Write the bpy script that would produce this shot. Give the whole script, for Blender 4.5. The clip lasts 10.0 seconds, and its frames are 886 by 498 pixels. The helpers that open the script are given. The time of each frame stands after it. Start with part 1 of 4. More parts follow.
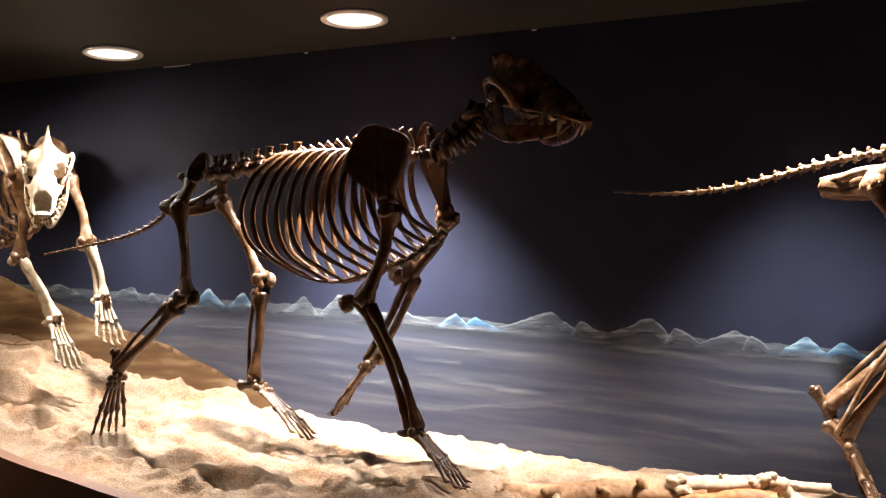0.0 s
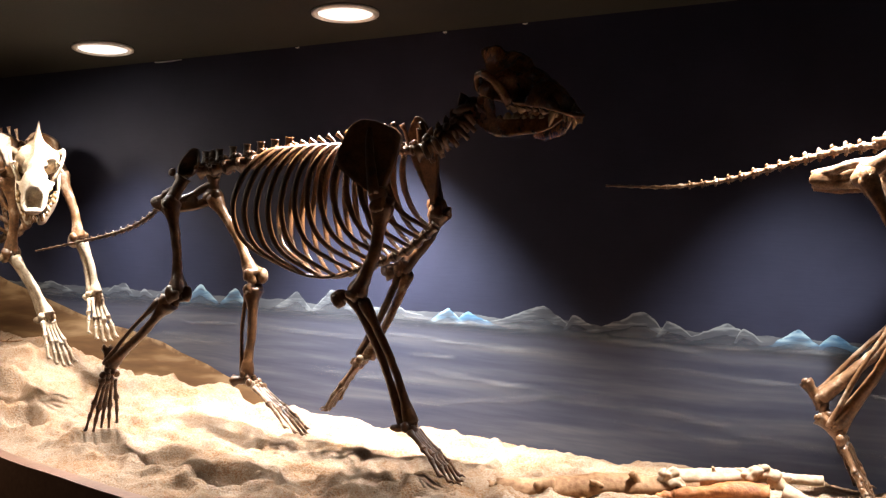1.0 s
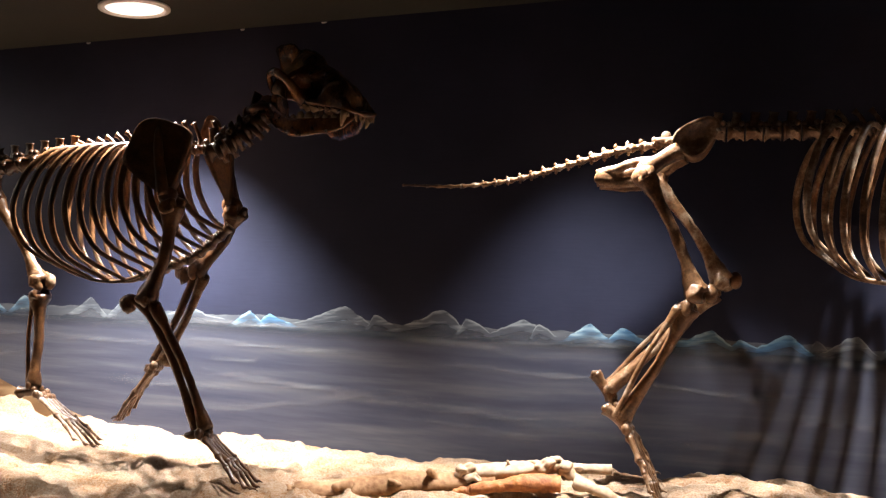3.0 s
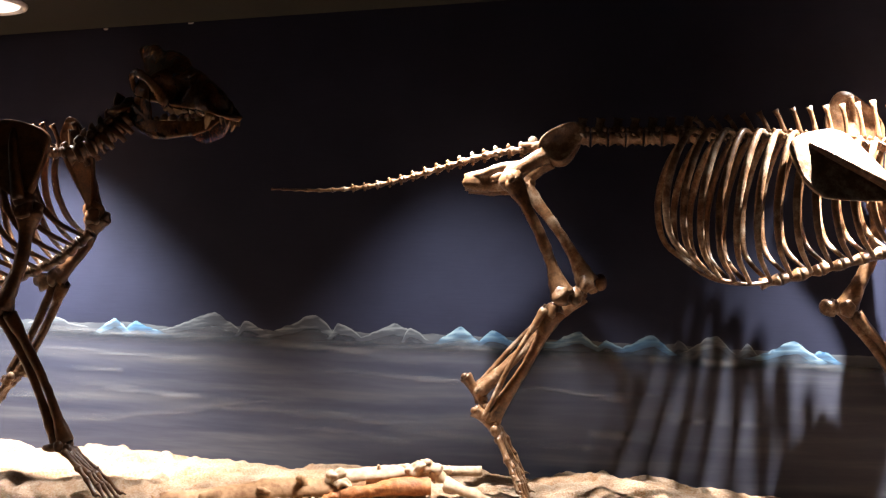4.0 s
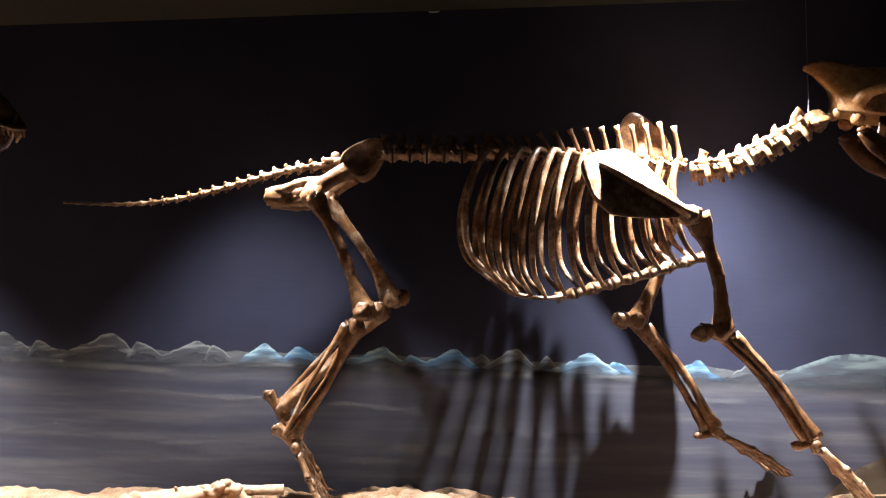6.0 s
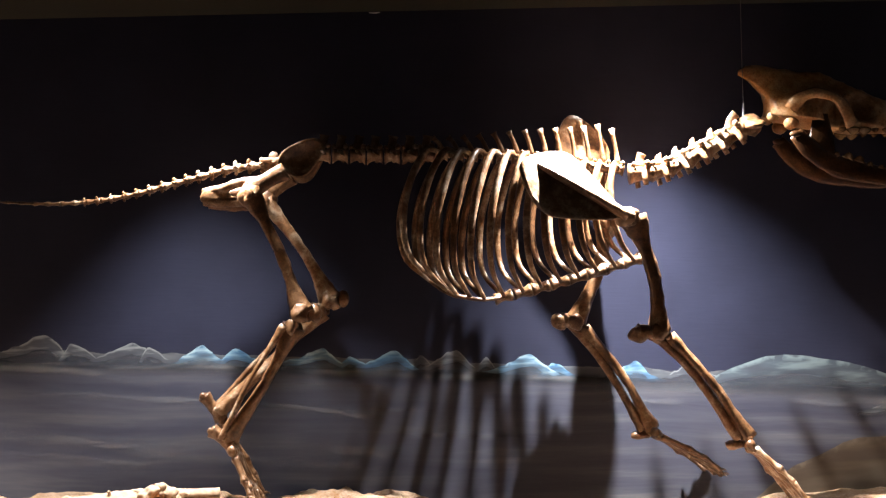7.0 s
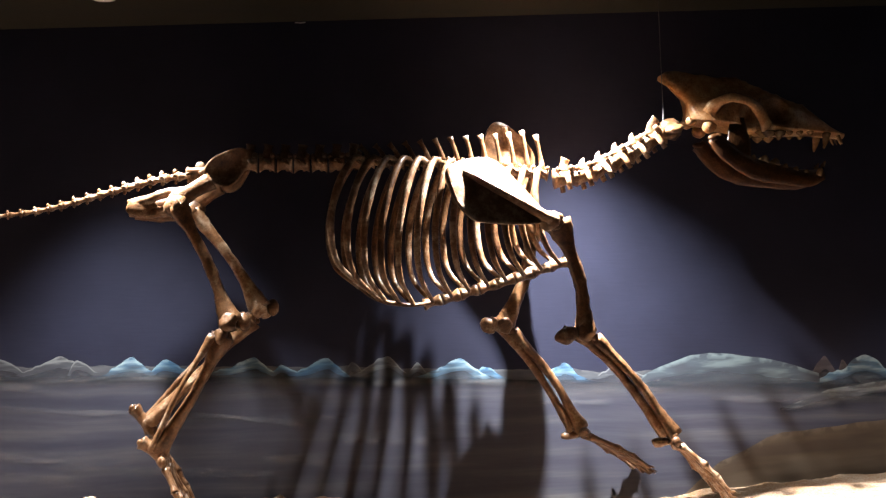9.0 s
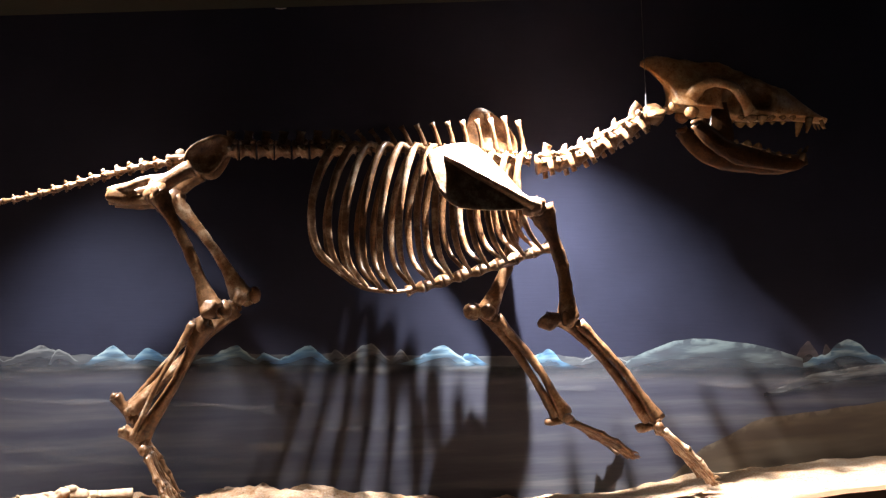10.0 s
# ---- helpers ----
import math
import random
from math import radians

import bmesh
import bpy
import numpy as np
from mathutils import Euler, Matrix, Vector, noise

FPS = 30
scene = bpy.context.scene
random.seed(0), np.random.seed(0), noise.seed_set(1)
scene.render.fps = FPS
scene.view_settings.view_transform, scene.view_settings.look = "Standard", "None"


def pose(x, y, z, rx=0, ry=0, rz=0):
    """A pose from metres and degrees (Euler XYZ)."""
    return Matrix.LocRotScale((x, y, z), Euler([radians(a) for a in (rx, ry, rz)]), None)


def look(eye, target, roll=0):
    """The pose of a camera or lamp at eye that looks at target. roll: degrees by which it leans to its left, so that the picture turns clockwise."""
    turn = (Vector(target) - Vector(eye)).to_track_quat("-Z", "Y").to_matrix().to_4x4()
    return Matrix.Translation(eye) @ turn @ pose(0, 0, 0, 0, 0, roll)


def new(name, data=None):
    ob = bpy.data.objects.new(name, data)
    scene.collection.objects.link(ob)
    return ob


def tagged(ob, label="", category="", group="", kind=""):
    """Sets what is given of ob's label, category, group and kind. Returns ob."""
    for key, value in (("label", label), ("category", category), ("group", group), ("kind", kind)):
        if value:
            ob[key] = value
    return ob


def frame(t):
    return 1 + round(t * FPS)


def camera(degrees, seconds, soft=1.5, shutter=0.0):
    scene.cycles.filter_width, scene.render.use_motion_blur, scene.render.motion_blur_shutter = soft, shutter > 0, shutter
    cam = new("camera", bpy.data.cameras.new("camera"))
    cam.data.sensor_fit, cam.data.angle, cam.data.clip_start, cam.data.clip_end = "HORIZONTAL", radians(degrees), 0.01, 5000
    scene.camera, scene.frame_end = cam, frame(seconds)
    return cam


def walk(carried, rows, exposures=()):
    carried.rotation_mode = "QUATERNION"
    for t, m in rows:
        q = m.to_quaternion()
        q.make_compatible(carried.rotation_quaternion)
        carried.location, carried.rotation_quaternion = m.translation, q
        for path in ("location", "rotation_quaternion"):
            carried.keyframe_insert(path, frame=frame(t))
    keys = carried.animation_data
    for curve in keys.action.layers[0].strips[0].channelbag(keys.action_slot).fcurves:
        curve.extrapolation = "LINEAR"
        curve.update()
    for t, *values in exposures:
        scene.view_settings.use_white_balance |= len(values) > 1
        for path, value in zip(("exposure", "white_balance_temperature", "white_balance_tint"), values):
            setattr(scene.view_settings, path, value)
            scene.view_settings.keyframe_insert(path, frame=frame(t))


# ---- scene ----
cam = camera(46.3, 10.0, 1.3)
PATH = [
    (0, (0.47, -0.478, 1.453), (-0.286, 1.37, 1.552), 0.1),
    (0.5, (0.474, -0.471, 1.456), (-0.28, 1.379, 1.547), -0.3),
    (1, (0.474, -0.474, 1.454), (-0.272, 1.38, 1.542), -0.2),
    (1.5, (0.491, -0.462, 1.453), (-0.21, 1.41, 1.534), -0.4),
    (2, (0.505, -0.454, 1.456), (-0.13, 1.441, 1.535), -0.9),
    (2.5, (0.55, -0.436, 1.45), (-0.004, 1.483, 1.532), -1.1),
    (4, (0.638, -0.41, 1.452), (0.397, 1.573, 1.537), -2.0),
    (4.5, (0.675, -0.408, 1.461), (0.51, 1.584, 1.543), -2.0),
    (5, (0.704, -0.416, 1.454), (0.605, 1.579, 1.551), -2.1),
    (5.5, (0.728, -0.409, 1.458), (0.718, 1.589, 1.555), -2.4),
    (7, (0.778, -0.402, 1.448), (0.938, 1.589, 1.548), -2.5),
    (7.5, (0.795, -0.418, 1.447), (0.993, 1.57, 1.546), -2.9),
    (8, (0.814, -0.427, 1.444), (1.041, 1.558, 1.549), -3.4),
    (8.5, (0.826, -0.433, 1.435), (1.071, 1.549, 1.55), -3.4),
    (9, (0.825, -0.437, 1.434), (1.089, 1.543, 1.547), -3.7),
    (9.5, (0.844, -0.438, 1.427), (1.111, 1.542, 1.527), -4.0),
    (10, (0.853, -0.43, 1.422), (1.131, 1.548, 1.515), -4.0),
]
walk(cam, [(t, look(eye, target, roll)) for t, eye, target, roll in PATH])

# ---- world, lamps, exposure ----
world = bpy.data.worlds.new("gallery_dark")
scene.world = world
world.use_nodes = True
world.node_tree.nodes["Background"].inputs[0].default_value = (0.30, 0.24, 0.2, 1)
world.node_tree.nodes["Background"].inputs[1].default_value = 0.0
scene.view_settings.exposure = 0.0

CEIL = 2.33          # underside of the ceiling
WALL = 2.695         # face of the painted back wall
WHITE, WARM = (1.0, 0.985, 0.98), (1.0, 0.86, 0.7)
# downlights in the ceiling: x, y, aim x, aim y, watts, half angle, blend, lamp radius, tint, fitting size
DOWNLIGHTS = [
    (-2.95, 2.50, -2.95, 2.50, 50, 34, 0.5, 0.035, WARM, 1.0),
    (-1.99, 2.44, -2.0, 2.24, 330, 48, 1.0, 0.05, WHITE, 1.0),
    (-0.99, 2.36, -1.0, 2.35, 850, 42, 1.0, 0.035, WHITE, 1.0),
    (0.33, 2.385, 0.32, 2.17, 480, 44, 0.9, 0.03, WHITE, 0.35),
    (1.55, 2.435, 1.61, 2.06, 1550, 53, 0.9, 0.014, WHITE, 0.4),
    (2.85, 2.05, 2.85, 2.12, 130, 33, 1.0, 0.035, WHITE, 1.0),
    # added fill lamp, unseen: stands for warm spill over the west end
    (-2.6, 1.9, -2.3, 2.42, 110, 60, 1.0, 0.12, WARM, 1.0),
]


# ---- materials ----
def tree(name):
    mat = bpy.data.materials.new(name)
    mat.use_nodes = True
    return mat, mat.node_tree, mat.node_tree.nodes["Principled BSDF"]


def node(nt, kind, *links, **values):
    n = nt.nodes.new(kind)
    for key, value in values.items():
        if key == "operation":
            n.operation = value
        elif key == "blend_type":
            n.blend_type = value
        elif key == "data_type":
            n.data_type = value
        elif key == "attribute_name":
            n.attribute_name = value
        else:
            n.inputs[key.replace("_", " ")].default_value = value
    for socket, source in links:
        nt.links.new(source, n.inputs[socket])
    return n


def ramp(nt, fac, *stops):
    n = nt.nodes.new("ShaderNodeValToRGB")
    nt.links.new(fac, n.inputs[0])
    el = n.color_ramp.elements
    while len(el) < len(stops):
        el.new(0.5)
    for e, (at, col) in zip(el, stops):
        e.position, e.color = at, (*col, 1)
    return n.outputs[0]


def grained(name, dark, light, scale=6.0, rough=0.6, bump=0.2, fine=90.0, spec=0.4, depth=0.004, specks=0.0):
    """Two-scale mottled surface: broad patches between two colours, fine grain in the relief."""
    mat, nt, bsdf = tree(name)
    geo = node(nt, "ShaderNodeNewGeometry")
    pos = geo.outputs["Position"]
    broad = node(nt, "ShaderNodeTexNoise", ("Vector", pos), Scale=scale, Detail=6.0, Roughness=0.65)
    grain = node(nt, "ShaderNodeTexNoise", ("Vector", pos), Scale=fine, Detail=4.0)
    mixed = node(nt, "ShaderNodeMath", (0, broad.outputs[0]), (1, grain.outputs[0]), operation="ADD")
    half = node(nt, "ShaderNodeMath", (0, mixed.outputs[0]), operation="MULTIPLY")
    half.inputs[1].default_value = 0.5
    colour = ramp(nt, half.outputs[0], (0.36, dark), (0.62, light))
    if specks:
        grit = node(nt, "ShaderNodeTexNoise", ("Vector", pos), Scale=specks, Detail=2.0)
        spots = ramp(nt, grit.outputs[0], (0.68, (1, 1, 1)), (0.75, (0.5, 0.38, 0.28)))
        dotted = node(nt, "ShaderNodeMix", (6, colour), (7, spots), data_type="RGBA", blend_type="MULTIPLY")
        dotted.inputs[0].default_value = 1.0
        colour = dotted.outputs[2]
    nt.links.new(colour, bsdf.inputs["Base Color"])
    b = node(nt, "ShaderNodeBump", ("Height", mixed.outputs[0]), Strength=bump, Distance=depth)
    nt.links.new(b.outputs[0], bsdf.inputs["Normal"])
    bsdf.inputs["Roughness"].default_value = rough
    bsdf.inputs["Specular IOR Level"].default_value = spec
    return mat


def bone_material(name, dark, mid, light, rough):
    mat, nt, bsdf = tree(name)
    pos = node(nt, "ShaderNodeNewGeometry").outputs["Position"]
    rnd = node(nt, "ShaderNodeObjectInfo").outputs["Random"]
    stain = node(nt, "ShaderNodeTexNoise", ("Vector", pos), Scale=26.0, Detail=7.0, Roughness=0.7)
    fine = node(nt, "ShaderNodeTexNoise", ("Vector", pos), Scale=160.0, Detail=3.0)
    shift = node(nt, "ShaderNodeMath", (0, rnd), operation="MULTIPLY_ADD")
    shift.inputs[1].default_value, shift.inputs[2].default_value = 0.14, -0.07
    s = node(nt, "ShaderNodeMath", (0, stain.outputs[0]), (1, shift.outputs[0]), operation="ADD")
    col = ramp(nt, s.outputs[0], (0.3, dark), (0.52, mid), (0.78, light))
    pits = ramp(nt, fine.outputs[0], (0.3, (0.55, 0.5, 0.45)), (0.5, (1, 1, 1)))
    mul = node(nt, "ShaderNodeMix", (6, col), (7, pits), data_type="RGBA", blend_type="MULTIPLY")
    mul.inputs[0].default_value = 0.8
    nt.links.new(mul.outputs[2], bsdf.inputs["Base Color"])
    hsum = node(nt, "ShaderNodeMath", (0, fine.outputs[0]), (1, stain.outputs[0]), operation="ADD")
    b = node(nt, "ShaderNodeBump", ("Height", hsum.outputs[0]), Strength=0.35, Distance=0.003)
    nt.links.new(b.outputs[0], bsdf.inputs["Normal"])
    bsdf.inputs["Roughness"].default_value = rough
    return mat


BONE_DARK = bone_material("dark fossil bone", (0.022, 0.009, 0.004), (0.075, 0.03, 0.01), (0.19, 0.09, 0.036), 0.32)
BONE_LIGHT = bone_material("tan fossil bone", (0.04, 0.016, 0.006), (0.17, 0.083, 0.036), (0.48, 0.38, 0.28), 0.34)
# lit copy of the tan bone, with direct lamp light painted into its colour
BONE_LIT = bone_material("lit pale fossil bone", (0.18, 0.115, 0.065), (0.4, 0.3, 0.2), (0.56, 0.48, 0.37), 0.45)
# skull bone brightened in colour to stand for lamp light on the tan skeleton
BONE_SKULL_LIT = bone_material("lit orange brown fossil skull bone", (0.13, 0.045, 0.012), (0.42, 0.2, 0.075), (0.68, 0.49, 0.3), 0.28)
# the same skull bone without that painted light, for the dark skeleton
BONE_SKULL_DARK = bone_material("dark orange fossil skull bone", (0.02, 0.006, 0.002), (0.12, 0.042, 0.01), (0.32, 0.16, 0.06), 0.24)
TOOTH = grained("tooth enamel", (0.14, 0.075, 0.03), (0.32, 0.21, 0.11), 20, 0.25, 0.1)
SAND = grained("dry sand", (0.21, 0.105, 0.046), (0.315, 0.24, 0.176), 9, 0.95, 0.6, 170, 0.1, 0.008, 260)
WOOD = grained("bleached driftwood", (0.26, 0.16, 0.09), (0.46, 0.34, 0.235), 8, 0.7, 0.35, 60, 0.2, 0.004)
BROWN_WOOD = grained("weathered brown driftwood", (0.14, 0.06, 0.023), (0.31, 0.175, 0.088), 9, 0.7, 0.4, 60, 0.2, 0.005)
HEARTWOOD = grained("split reddish heartwood", (0.18, 0.052, 0.013), (0.38, 0.14, 0.042), 18, 0.6, 0.6, 80, 0.3, 0.005)
CEILING_PAINT = grained("dark ceiling paint", (0.0105, 0.0105, 0.0065), (0.017, 0.0165, 0.011), 3, 0.75, 0.15, 120)
DARK_PANEL = grained("dark brown panel", (0.1, 0.042, 0.02), (0.15, 0.068, 0.034), 4, 0.55, 0.15, 60)
CARPET = grained("dark carpet", (0.02, 0.02, 0.022), (0.045, 0.042, 0.042), 5, 0.95, 0.5, 300)
STEEL = grained("steel wire", (0.12, 0.12, 0.13), (0.2, 0.2, 0.21), 30, 0.5, 0.05)
STEEL.node_tree.nodes["Principled BSDF"].inputs["Metallic"].default_value = 1.0
TRIM = grained("white lamp trim", (0.7, 0.68, 0.64), (0.8, 0.79, 0.76), 8, 0.4, 0.05)


def glowing(name, colour, strength):
    mat, nt, bsdf = tree(name)
    bsdf.inputs["Emission Color"].default_value = (*colour, 1)
    bsdf.inputs["Emission Strength"].default_value = strength
    return mat


LENS = glowing("lit lamp lens", (1.0, 0.92, 0.86), 1.25)


def mural_material():
    """Painted dusk sky above a wide grey plain of soft slanting streaks."""
    mat, nt, bsdf = tree("painted mural")
    pos = node(nt, "ShaderNodeNewGeometry").outputs["Position"]
    sep = node(nt, "ShaderNodeSeparateXYZ", (0, pos))
    # height above the painted shore, which runs gently downhill
    lean = node(nt, "ShaderNodeMath", (0, sep.outputs[0]), (2, sep.outputs[2]), operation="MULTIPLY_ADD")
    lean.inputs[1].default_value = 0.062
    wob = node(nt, "ShaderNodeTexNoise", ("Vector", pos), Scale=1.3, Detail=2.0)
    high = node(nt, "ShaderNodeMath", (0, wob.outputs[0]), (2, lean.outputs[0]), operation="MULTIPLY_ADD")
    high.inputs[1].default_value = 0.05
    stretched = node(nt, "ShaderNodeCombineXYZ", (0, sep.outputs[0]), (2, high.outputs[0]))
    mapped = node(nt, "ShaderNodeMapping", (0, stretched.outputs[0]))
    mapped.inputs["Scale"].default_value = (0.9, 1, 14)
    streak = node(nt, "ShaderNodeTexNoise", ("Vector", mapped.outputs[0]), Scale=1.6, Detail=5.0, Roughness=0.55)
    brush = node(nt, "ShaderNodeMapping", (0, stretched.outputs[0]))
    brush.inputs["Scale"].default_value = (6, 1, 90)
    bristle = node(nt, "ShaderNodeTexNoise", ("Vector", brush.outputs[0]), Scale=2.0, Detail=4.0)
    plain = ramp(nt, streak.outputs[0], (0.34, (0.038, 0.041, 0.062)), (0.52, (0.055, 0.057, 0.077)), (0.64, (0.077, 0.078, 0.092)), (0.78, (0.12, 0.121, 0.126)))
    cloud = node(nt, "ShaderNodeTexNoise", ("Vector", pos), Scale=2.2, Detail=5.0, Roughness=0.6)
    sky = ramp(nt, cloud.outputs[0], (0.3, (0.014, 0.0152, 0.029)), (0.7, (0.0228, 0.0252, 0.048)))
    edge = node(nt, "ShaderNodeMapRange", (0, high.outputs[0]))
    edge.inputs[1].default_value, edge.inputs[2].default_value = 1.318, 1.342
    both = node(nt, "ShaderNodeMix", (0, edge.outputs[0]), (6, plain), (7, sky), data_type="RGBA")
    tint = ramp(nt, bristle.outputs[0], (0.3, (0.94, 0.94, 0.95)), (0.7, (1.05, 1.05, 1.04)))
    out = node(nt, "ShaderNodeMix", (6, both.outputs[2]), (7, tint), data_type="RGBA", blend_type="MULTIPLY")
    out.inputs[0].default_value = 1.0
    nt.links.new(out.outputs[2], bsdf.inputs["Base Color"])
    b = node(nt, "ShaderNodeBump", ("Height", bristle.outputs[0]), Strength=0.12, Distance=0.002)
    nt.links.new(b.outputs[0], bsdf.inputs["Normal"])
    bsdf.inputs["Specular IOR Level"].default_value = 0.15
    bsdf.inputs["Roughness"].default_value = 0.62
    return mat


def painted_material(name, base, body, peak, glint, scale=15.0, rim=0.8, slope=-0.45):
    """Brush-painted mountain: `rise` runs from 0 at its foot to 1 along its crest."""
    mat, nt, bsdf = tree(name)
    pos = node(nt, "ShaderNodeNewGeometry").outputs["Position"]
    rise = node(nt, "ShaderNodeAttribute", attribute_name="rise").outputs["Fac"]
    slant = node(nt, "ShaderNodeMapping", (0, pos))
    slant.inputs["Rotation"].default_value = (0, slope, 0)
    slant.inputs["Scale"].default_value = (0.55, 1, 3.4)
    n = node(nt, "ShaderNodeTexNoise", ("Vector", slant.outputs[0]), Scale=scale, Detail=3.0, Roughness=0.5)
    patch = ramp(nt, n.outputs[0], (0.36, body), (0.52, peak), (0.68, glint))
    fade = node(nt, "ShaderNodeMapRange", (0, rise))
    fade.inputs[1].default_value, fade.inputs[2].default_value = 0.1, 0.95
    out = node(nt, "ShaderNodeMix", (0, fade.outputs[0]), (6, (node(nt, "ShaderNodeRGB").outputs[0])), (7, patch), data_type="RGBA")
    out.inputs[6].links[0].from_node.outputs[0].default_value = (*base, 1)
    # a loaded brush dragged along the crest
    top = node(nt, "ShaderNodeMapRange", (0, rise))
    top.inputs[1].default_value, top.inputs[2].default_value = rim, rim + 0.7 * (1 - rim)
    drag = node(nt, "ShaderNodeTexNoise", ("Vector", pos), Scale=24.0, Detail=4.0)
    gaps = node(nt, "ShaderNodeMapRange", (0, drag.outputs[0]))
    gaps.inputs[1].default_value, gaps.inputs[2].default_value = 0.44, 0.56
    line = node(nt, "ShaderNodeMath", (0, top.outputs[0]), (1, gaps.outputs[0]), operation="MULTIPLY")
    edged = node(nt, "ShaderNodeMix", (0, line.outputs[0]), (6, out.outputs[2]), data_type="RGBA")
    edged.inputs[7].default_value = (*glint, 1)
    nt.links.new(edged.outputs[2], bsdf.inputs["Base Color"])
    if rim < 0.9:
        # thin paint towards the foot lets the plain show through
        thin = node(nt, "ShaderNodeMapRange", (0, rise))
        thin.inputs[1].default_value, thin.inputs[2].default_value = 0.05, 0.7
        nt.links.new(thin.outputs[0], bsdf.inputs["Alpha"])
    bsdf.inputs["Roughness"].default_value = 0.62
    return mat


MURAL = mural_material()
PEAK_ICE = painted_material("painted ice peak", (0.04, 0.044, 0.062), (0.045, 0.07, 0.1), (0.07, 0.16, 0.25), (0.3, 0.42, 0.48), 17, 0.8)
PEAK_BLUE = painted_material("painted blue ice peak", (0.04, 0.046, 0.068), (0.035, 0.075, 0.13), (0.045, 0.15, 0.28), (0.2, 0.34, 0.43), 17, 0.82)
PEAK_GREY = painted_material("painted grey peak", (0.038, 0.041, 0.06), (0.042, 0.046, 0.058), (0.06, 0.07, 0.082), (0.2, 0.222, 0.232), 21, 0.87)
RANGE = painted_material("painted low range", (0.05, 0.053, 0.067), (0.048, 0.053, 0.066), (0.06, 0.068, 0.08), (0.085, 0.095, 0.105), 15, 0.88)
PEAK_RIDGE = painted_material("painted blue grey ridge", (0.042, 0.047, 0.064), (0.04, 0.05, 0.068), (0.058, 0.082, 0.102), (0.15, 0.2, 0.215), 13, 0.84)
PEAK_ROSE = painted_material("painted rosy peak", (0.03, 0.027, 0.034), (0.034, 0.029, 0.036), (0.045, 0.037, 0.042), (0.075, 0.062, 0.066), 17, 0.86)


def stroke_material():
    """Thin pale paint dragged by a dry brush: `rise` is how heavily it was laid on."""
    mat, nt, bsdf = tree("pale brush stroke")
    pos = node(nt, "ShaderNodeNewGeometry").outputs["Position"]
    rise = node(nt, "ShaderNodeAttribute", attribute_name="rise").outputs["Fac"]
    drawn = node(nt, "ShaderNodeMapping", (0, pos))
    drawn.inputs["Rotation"].default_value = (0, 0.07, 0)
    drawn.inputs["Scale"].default_value = (3, 1, 46)
    hair = node(nt, "ShaderNodeTexNoise", ("Vector", drawn.outputs[0]), Scale=2.4, Detail=4.0, Roughness=0.6)
    bare = node(nt, "ShaderNodeMapRange", (0, hair.outputs[0]))
    bare.inputs[1].default_value, bare.inputs[2].default_value = 0.3, 0.66
    cover = node(nt, "ShaderNodeMath", (0, rise), (1, bare.outputs[0]), operation="MULTIPLY")
    nt.links.new(cover.outputs[0], bsdf.inputs["Alpha"])
    nt.links.new(ramp(nt, hair.outputs[0], (0.3, (0.15, 0.152, 0.16)), (0.7, (0.26, 0.265, 0.275))), bsdf.inputs["Base Color"])
    bsdf.inputs["Roughness"].default_value = 0.65
    return mat


STROKE = stroke_material()
HILL_OCHRE = painted_material("painted ochre hill", (0.13, 0.066, 0.024), (0.095, 0.045, 0.016), (0.155, 0.084, 0.033), (0.29, 0.19, 0.1), 7, 0.97, 0.4)
HILL_GREY = painted_material("painted grey brown hill", (0.035, 0.023, 0.015), (0.038, 0.025, 0.016), (0.062, 0.043, 0.027), (0.085, 0.066, 0.045), 5, 0.95, -0.25)


# ---- mesh helpers ----
def link(name, bm, material, parent=None, label="", smooth=True):
    me = bpy.data.meshes.new(name)
    if smooth:
        for face in bm.faces:
            face.smooth = True
    bm.normal_update()
    bm.to_mesh(me)
    bm.free()
    me.materials.append(material)
    ob = new(name, me)
    if parent:
        ob.parent = parent
    if label:
        tagged(ob, label)
    return ob


part = link


def V(*a):
    return Vector(a)


def spline(pts, n):
    """n + 1 points and their parameter along a smooth curve through pts."""
    pts = [Vector(p) for p in pts]
    ext = [2 * pts[0] - pts[1], *pts, 2 * pts[-1] - pts[-2]]
    out = []
    for k in range(n + 1):
        u = k / n * (len(pts) - 1)
        i = min(int(u), len(pts) - 2)
        t = u - i
        a, b, c, d = ext[i:i + 4]
        out.append(0.5 * (2 * b + (c - a) * t + (2 * a - 5 * b + 4 * c - d) * t * t + (3 * b - a - 3 * c + d) * t ** 3))
    return out


